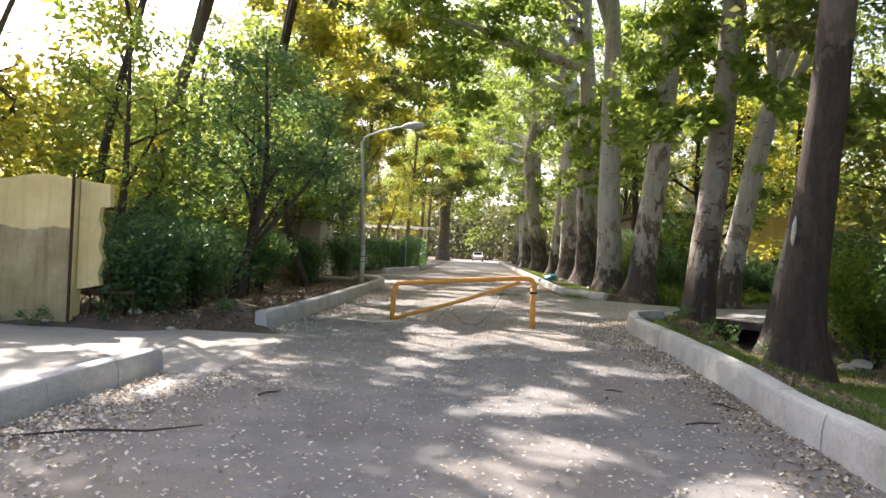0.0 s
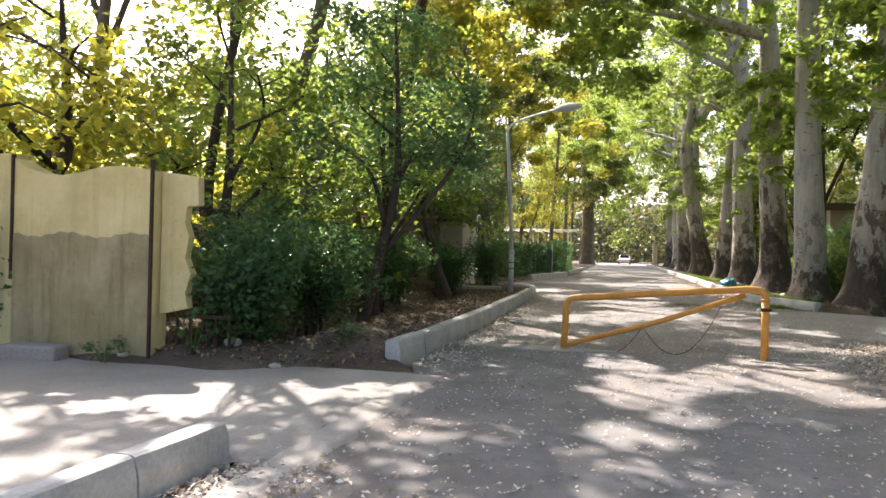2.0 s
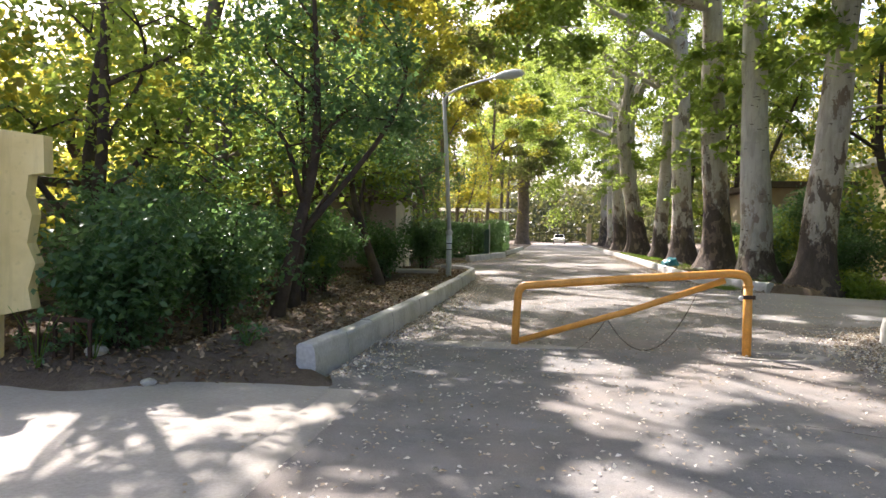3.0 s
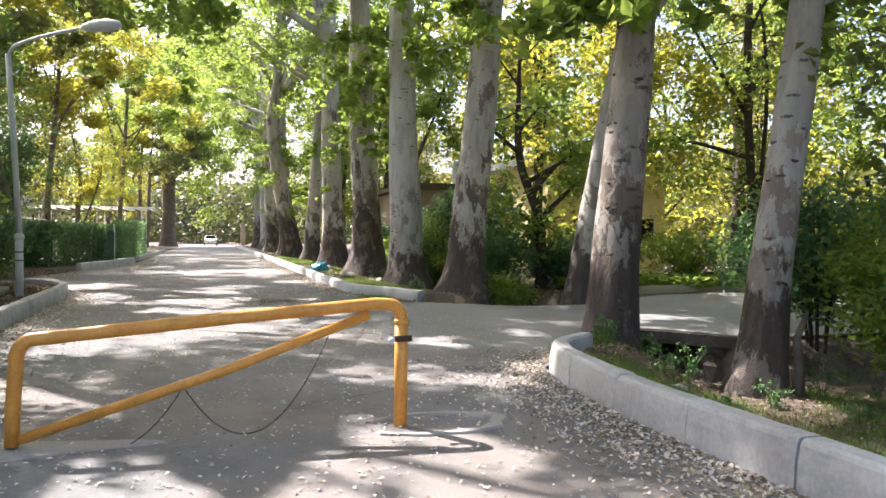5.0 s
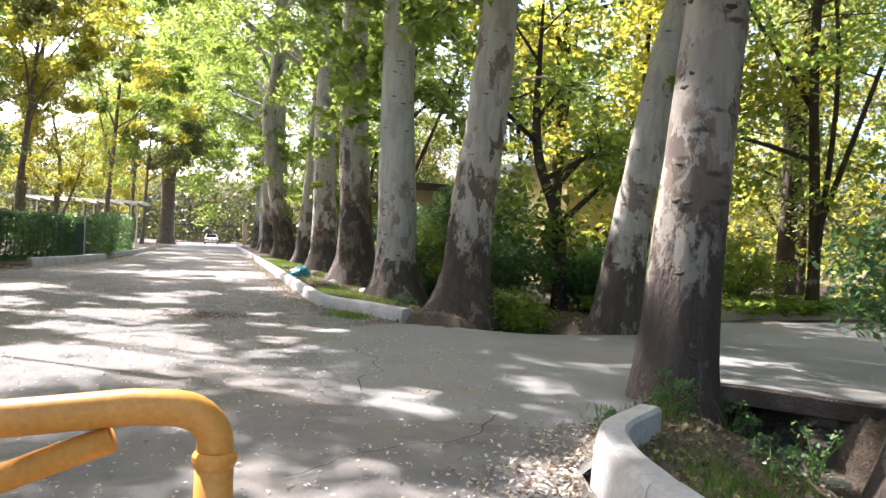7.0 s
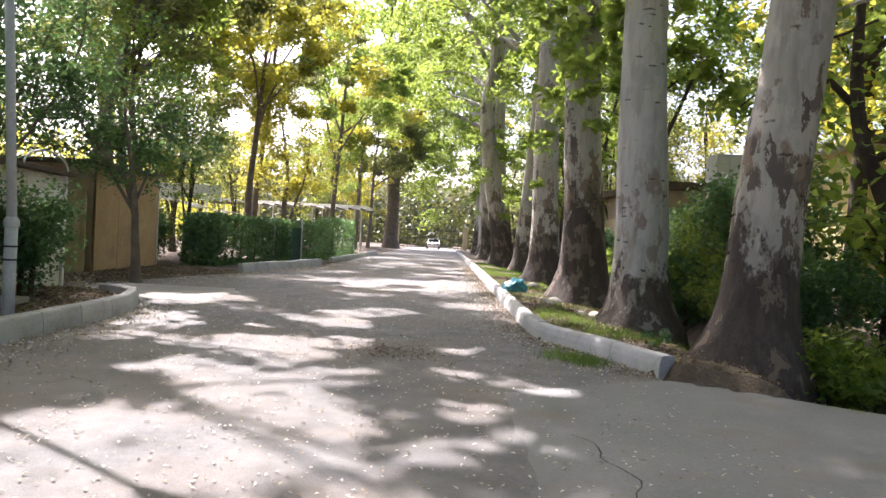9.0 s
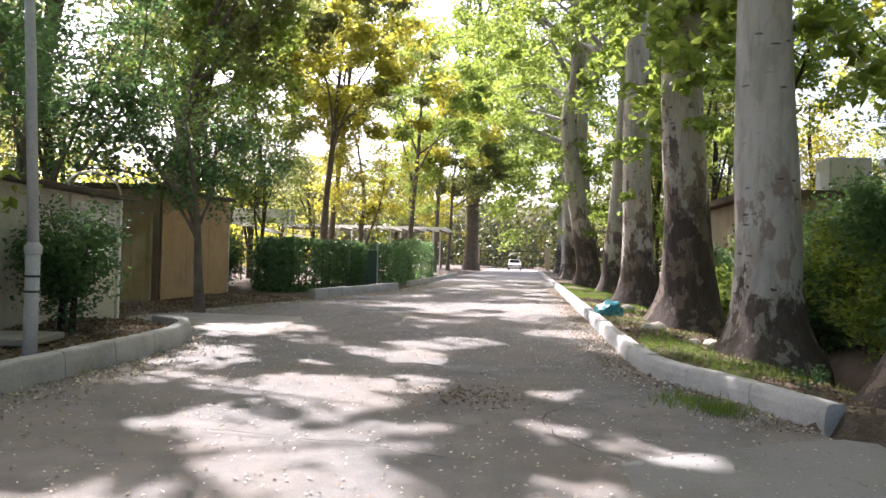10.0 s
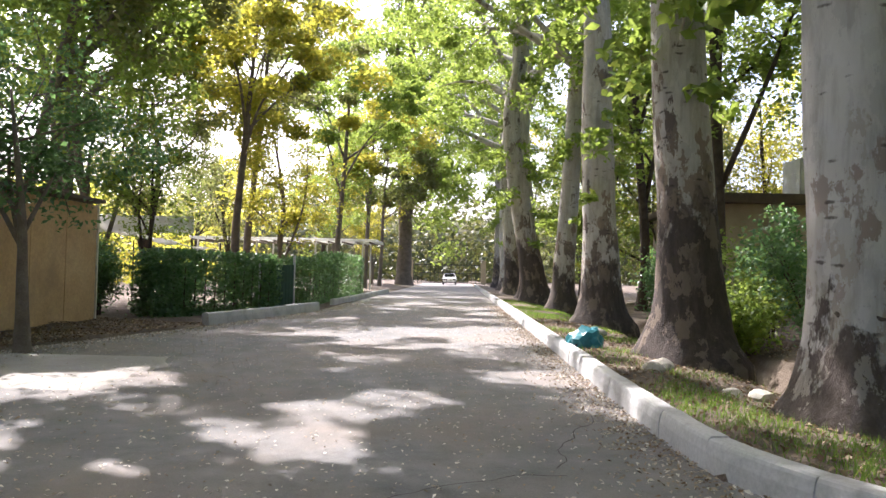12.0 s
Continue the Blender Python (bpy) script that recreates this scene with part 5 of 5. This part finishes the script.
def verge_grass(rg):
    if rg.uniform() < 0.55:
        y = rg.uniform(10.6, 42)
        x = along(ROAD_R, y) + 0.24 + rg.uniform() * 2.0
    else:
        y = rg.uniform(-10, 2.4)
        x = along(ROAD_R, y) + 0.26 + rg.uniform() * 3.6
    if noise.noise(Vector((x * 0.9, y * 0.5, 5))) < rg.uniform(-0.1, 0.35):
        return None
    return (x, y, height(x, y))


def foot_grass(rg):
    k = int(rg.integers(3))
    cx, cy, s = ((2.15, 11.2, 0.16), (3.4, 3.1, 0.2), (2.4, 10.8, 0.13))[k]
    x, y = cx + rg.normal() * s, cy + rg.normal() * s * 1.1
    return (x, y, max(0.0, height(x, y)))


def near_grass(rg):
    y = rg.uniform(-9, 2.6)
    x = along(ROAD_R, y) + 0.24 + rg.uniform() * 4.4
    if noise.noise(Vector((x * 1.3, y * 0.9, 9))) < rg.uniform(-0.15, 0.4):
        return None
    return (x, y, height(x, y))


blades("grass", 17000, 612, near_grass, 0.085, "patchy green grass and weeds on the near verge")
blades("grass", 24000, 610, verge_grass, 0.09, "short green grass with dry patches on the verge")
blades("grass", 900, 611, foot_grass, 0.12, "green grass tufts at the kerb's foot")


def ivy(rg):
    x = rg.uniform(7.5, 19)
    return (x, far_edge(x) + rg.uniform(0.5, 3.0), rg.uniform(0.12, 0.4))


scatter("ground_cover", 7000, 620, ivy, 0.2, L_PLANE, "broad-leaved green ground cover in the bed", "ground cover", 0.0, 1.6, 0.8)


def far_wall(rg):
    a = rg.uniform(0.5, 2.7) if rg.uniform() < 0.85 else rg.uniform(2.7, 6.78)
    r = rg.uniform(105, 135)
    x, y = r * math.cos(a), 30 + r * math.sin(a)
    z = 22 * rg.uniform() ** 2.0 * (0.75 + 0.35 * noise.noise(Vector((a * 9, 0, 0))))
    return (x, y, z)


scatter("far_woods", 52000, 630, far_wall, 1.0, L_FAR, "distant green woods closing the view", "woods", 0.0, 0.3, 0.8)


def mid_wall(rg):
    s = 1 if rg.uniform() < 0.5 else -1
    y = rg.uniform(-45, 100)
    x = rg.uniform(24, 34) * s
    z = 11 * rg.uniform() ** 1.1 * (0.7 + 0.5 * noise.noise(Vector((y * 0.12, s * 3, 0))))
    return (x, y, max(0.1, z))


scatter("far_woods", 54000, 631, mid_wall, 0.38, L_YELLOW, "yellow-green woods behind the trees", "woods", 0.0, 0.4, 0.8)

# low wooded rise that closes the distance
bm = bmesh.new()
ring = []
for k in range(97):
    a = 2 * math.pi * k / 96
    hgt = 14 + 4 * noise.noise(Vector((math.cos(a) * 4, math.sin(a) * 4, 0)))
    c_, s_ = math.cos(a), math.sin(a)
    ring.append([bm.verts.new((r_ * c_, 30 + r_ * s_, z_)) for r_, z_ in ((138, -0.5), (141, hgt * 0.6), (148, hgt), (170, hgt * 0.8))])
for p_, q_ in zip(ring, ring[1:]):
    for k in range(3):
        bm.faces.new((p_[k], p_[k + 1], q_[k + 1], q_[k]))
HILL = surface("wooded_rise", (0.05, 0.06, 0.024), (0.1, 0.105, 0.042), (0.17, 0.15, 0.065), 0.15, 0.9, 0.95, 0.8, 0.5)
tagged(part("backdrop", bm, HILL, soft=True), "low wooded rise beyond the trees", "backdrop", kind="structure")

# pale concrete patch where the road widens
strip("pavement_patch_2", [15.75 + 0.25 * i for i in range(15)], lambda y: along(ROAD_L, y) + 0.3, lambda y: -4.0 + 0.25 * noise.noise(Vector((2, y * 1.3, 0))) - 0.35 * max(0, y - 18), SLAB, "pale concrete patch beside the asphalt", "pavement", 0.014, 16, 0.004)

# cracks in the asphalt
CRACK = plain("crack_filling", (0.06, 0.05, 0.045), 0.95)
for i, (x, y, a, ln) in enumerate([(0.4, 2.2, 40, 2.6), (1.3, 4.6, 80, 3.2), (-1.0, 0.6, -12, 2.4), (-0.5, -3.2, 8, 3.0), (0.9, 13.0, 75, 4.0), (-0.8, 12.0, 20, 2.2), (1.0, 9.0, 100, 2.4), (-1.5, -7.0, 15, 2.5), (-2.0, 9.0, -20, 2.2)]):
    rg = random.Random(700 + i)
    bm, prev, px, py, ang = bmesh.new(), None, x, y, radians(a)
    for k in range(int(ln / 0.12)):
        w_ = 0.003 + 0.005 * rg.random()
        nx_, ny_ = -math.sin(ang), math.cos(ang)
        cur = [bm.verts.new((px + nx_ * w_, py + ny_ * w_, 0.021)), bm.verts.new((px - nx_ * w_, py - ny_ * w_, 0.021))]
        if prev:
            bm.faces.new((prev[0], prev[1], cur[1], cur[0]))
        prev = cur
        ang += rg.uniform(-0.5, 0.5) + (radians(a) - ang) * 0.3
        px, py = px + 0.12 * math.cos(ang), py + 0.12 * math.sin(ang)
    tagged(part("crack", bm, CRACK), "thin dark crack across the asphalt", "crack", kind="structure")

# weeds, a scar and a dead stem at the trees' feet
for i, (x, y, r, h) in enumerate([(4.75, 3.4, 0.28, 0.5), (3.75, 3.35, 0.2, 0.35), (6.0, 1.85, 0.3, 0.5), (3.05, 3.0, 0.22, 0.25), (4.35, 3.3, 0.2, 0.4), (5.0, 4.0, 0.3, 0.4), (-5.1, -2.0, 0.2, 0.25), (-7.5, -3.3, 0.25, 0.3), (4.9, 1.5, 0.25, 0.3), (3.4, 11.4, 0.2, 0.25), (4.6, 2.6, 0.28, 0.45), (3.9, 2.3, 0.25, 0.3), (6.2, 2.9, 0.3, 0.5), (6.35, 1.2, 0.3, 0.5), (5.2, 0.6, 0.25, 0.3), (3.5, 0.6, 0.2, 0.2), (-6.65, -2.9, 0.3, 0.6), (-6.25, -2.7, 0.25, 0.4), (5.0, 11.6, 0.35, 0.6), (3.55, 3.0, 0.22, 0.3)]):
    root = empty("weed", (x, y, height(x, y)), "small leafy green weed growing from the soil", "weed", "weeds on the verge")
    rg = np.random.default_rng(800 + i)
    for k in range(5):
        a = k * 1.26 + i
        part("stem", tube(bmesh.new(), [(0, 0, -0.05), (0.3 * r * math.cos(a), 0.3 * r * math.sin(a), h * 0.5), (0.8 * r * math.cos(a), 0.8 * r * math.sin(a), h * 0.9)], [0.006, 0.005, 0.002], 5), L_GRASS, root)
    leaf_cloud("foliage", clump_points(rg, crown_centres(rg, (0, 0, h * 0.55), r, h * 0.45, 10), 14, r * 0.35), 0.05, L_DARK, root, 800 + i)
bm = bmesh.new()
bmesh.ops.create_icosphere(bm, subdivisions=2, radius=1.0)
for v in bm.verts:
    v.co = Vector((v.co.x * 0.055, v.co.y * 0.03, v.co.z * 0.25)) * (1 + 0.25 * noise.noise(v.co * 2.1))
scar = part("bark_scar", bm, CREAM, soft=True)
scar.matrix_basis = pose(3.93, -1.78, 1.95, 0, 8, 40)
tagged(scar, "pale bare wood scar on the dark plane trunk", "bark scar")
ds = part("dead_stem", tube(bmesh.new(), [(0, 0, -0.3), (0.03, 0, 0.35), (0.0, 0.02, 0.7), (0.1, 0.0, 0.95), (0.16, 0.02, 1.05)], [0.1, 0.06, 0.05, 0.035, 0.01], 12, 0.3, 5), BARK_GREY, soft=True)
ds.matrix_basis = pose(5.7, 1.95, -0.5, 0, 0, 0)
tagged(ds, "broken greyish dead stem beside the plane tree", "dead stem")
cs = part("channel_slab", boxed(-0.75, 0.75, -0.45, 0.45, 0.0, 0.09, 0.02), SLAB)
cs.matrix_basis = pose(-6.15, 11.9, height(-6.15, 11.9) + 0.02, 0, 0, 8)
tagged(cs, "worn concrete slab laid over the bed's channel", "slab")


# dirt and leaf heap on the asphalt, and deeper litter where the kerbs hold it
def road_heap(rg):
    return (-0.05 + rg.normal() * 0.33, 10.9 + rg.normal() * 0.34, 0.0)


def kerb_drift(rg):
    if rg.uniform() < 0.5:
        y = rg.uniform(-2.5, 3.0)
        return (along(ROAD_R, y) - 0.03 - abs(rg.normal()) * 0.42, y, 0.0)
    y = rg.uniform(-13, -6.2)
    return (along(ROAD_L, y) + 0.03 + abs(rg.normal()) * 0.5, y, 0.0)


scatter("leaf_litter", 520, 640, road_heap, 0.036, L_BROWN, "small heap of brown leaves on the asphalt", "leaf litter", 0.012, 1.5)
scatter("leaf_litter", 5000, 641, kerb_drift, 0.043, L_FALLEN, "drifts of dry pale leaves against the kerbs", "leaf litter", 0.015, 1.2)
# smooth cement strip between the drive and the asphalt
strip("pavement_edge", [-7.6 + 0.2 * i for i in range(26)], lambda y: -4.02 + 0.04 * noise.noise(Vector((3, y * 2.3, 0))), lambda y: -3.72 - 0.12 * step(-5.5, -7.5, y) + 0.05 * noise.noise(Vector((7, y * 2.7, 0))), SLAB, "smooth grey cement strip edging the drive", "pavement", 0.022, 6, 0.004)


def pit_litter(rg):
    x, y = rg.uniform(2.2, 6.6), rg.uniform(-3.0, 3.6)
    return (x, y, height(x, y)) if height(x, y) > -0.6 else None


scatter("leaf_litter", 4500, 642, pit_litter, 0.055, L_BROWN, "dry brown leaves on the verge by the culvert", "leaf litter", 0.02, 1.2)
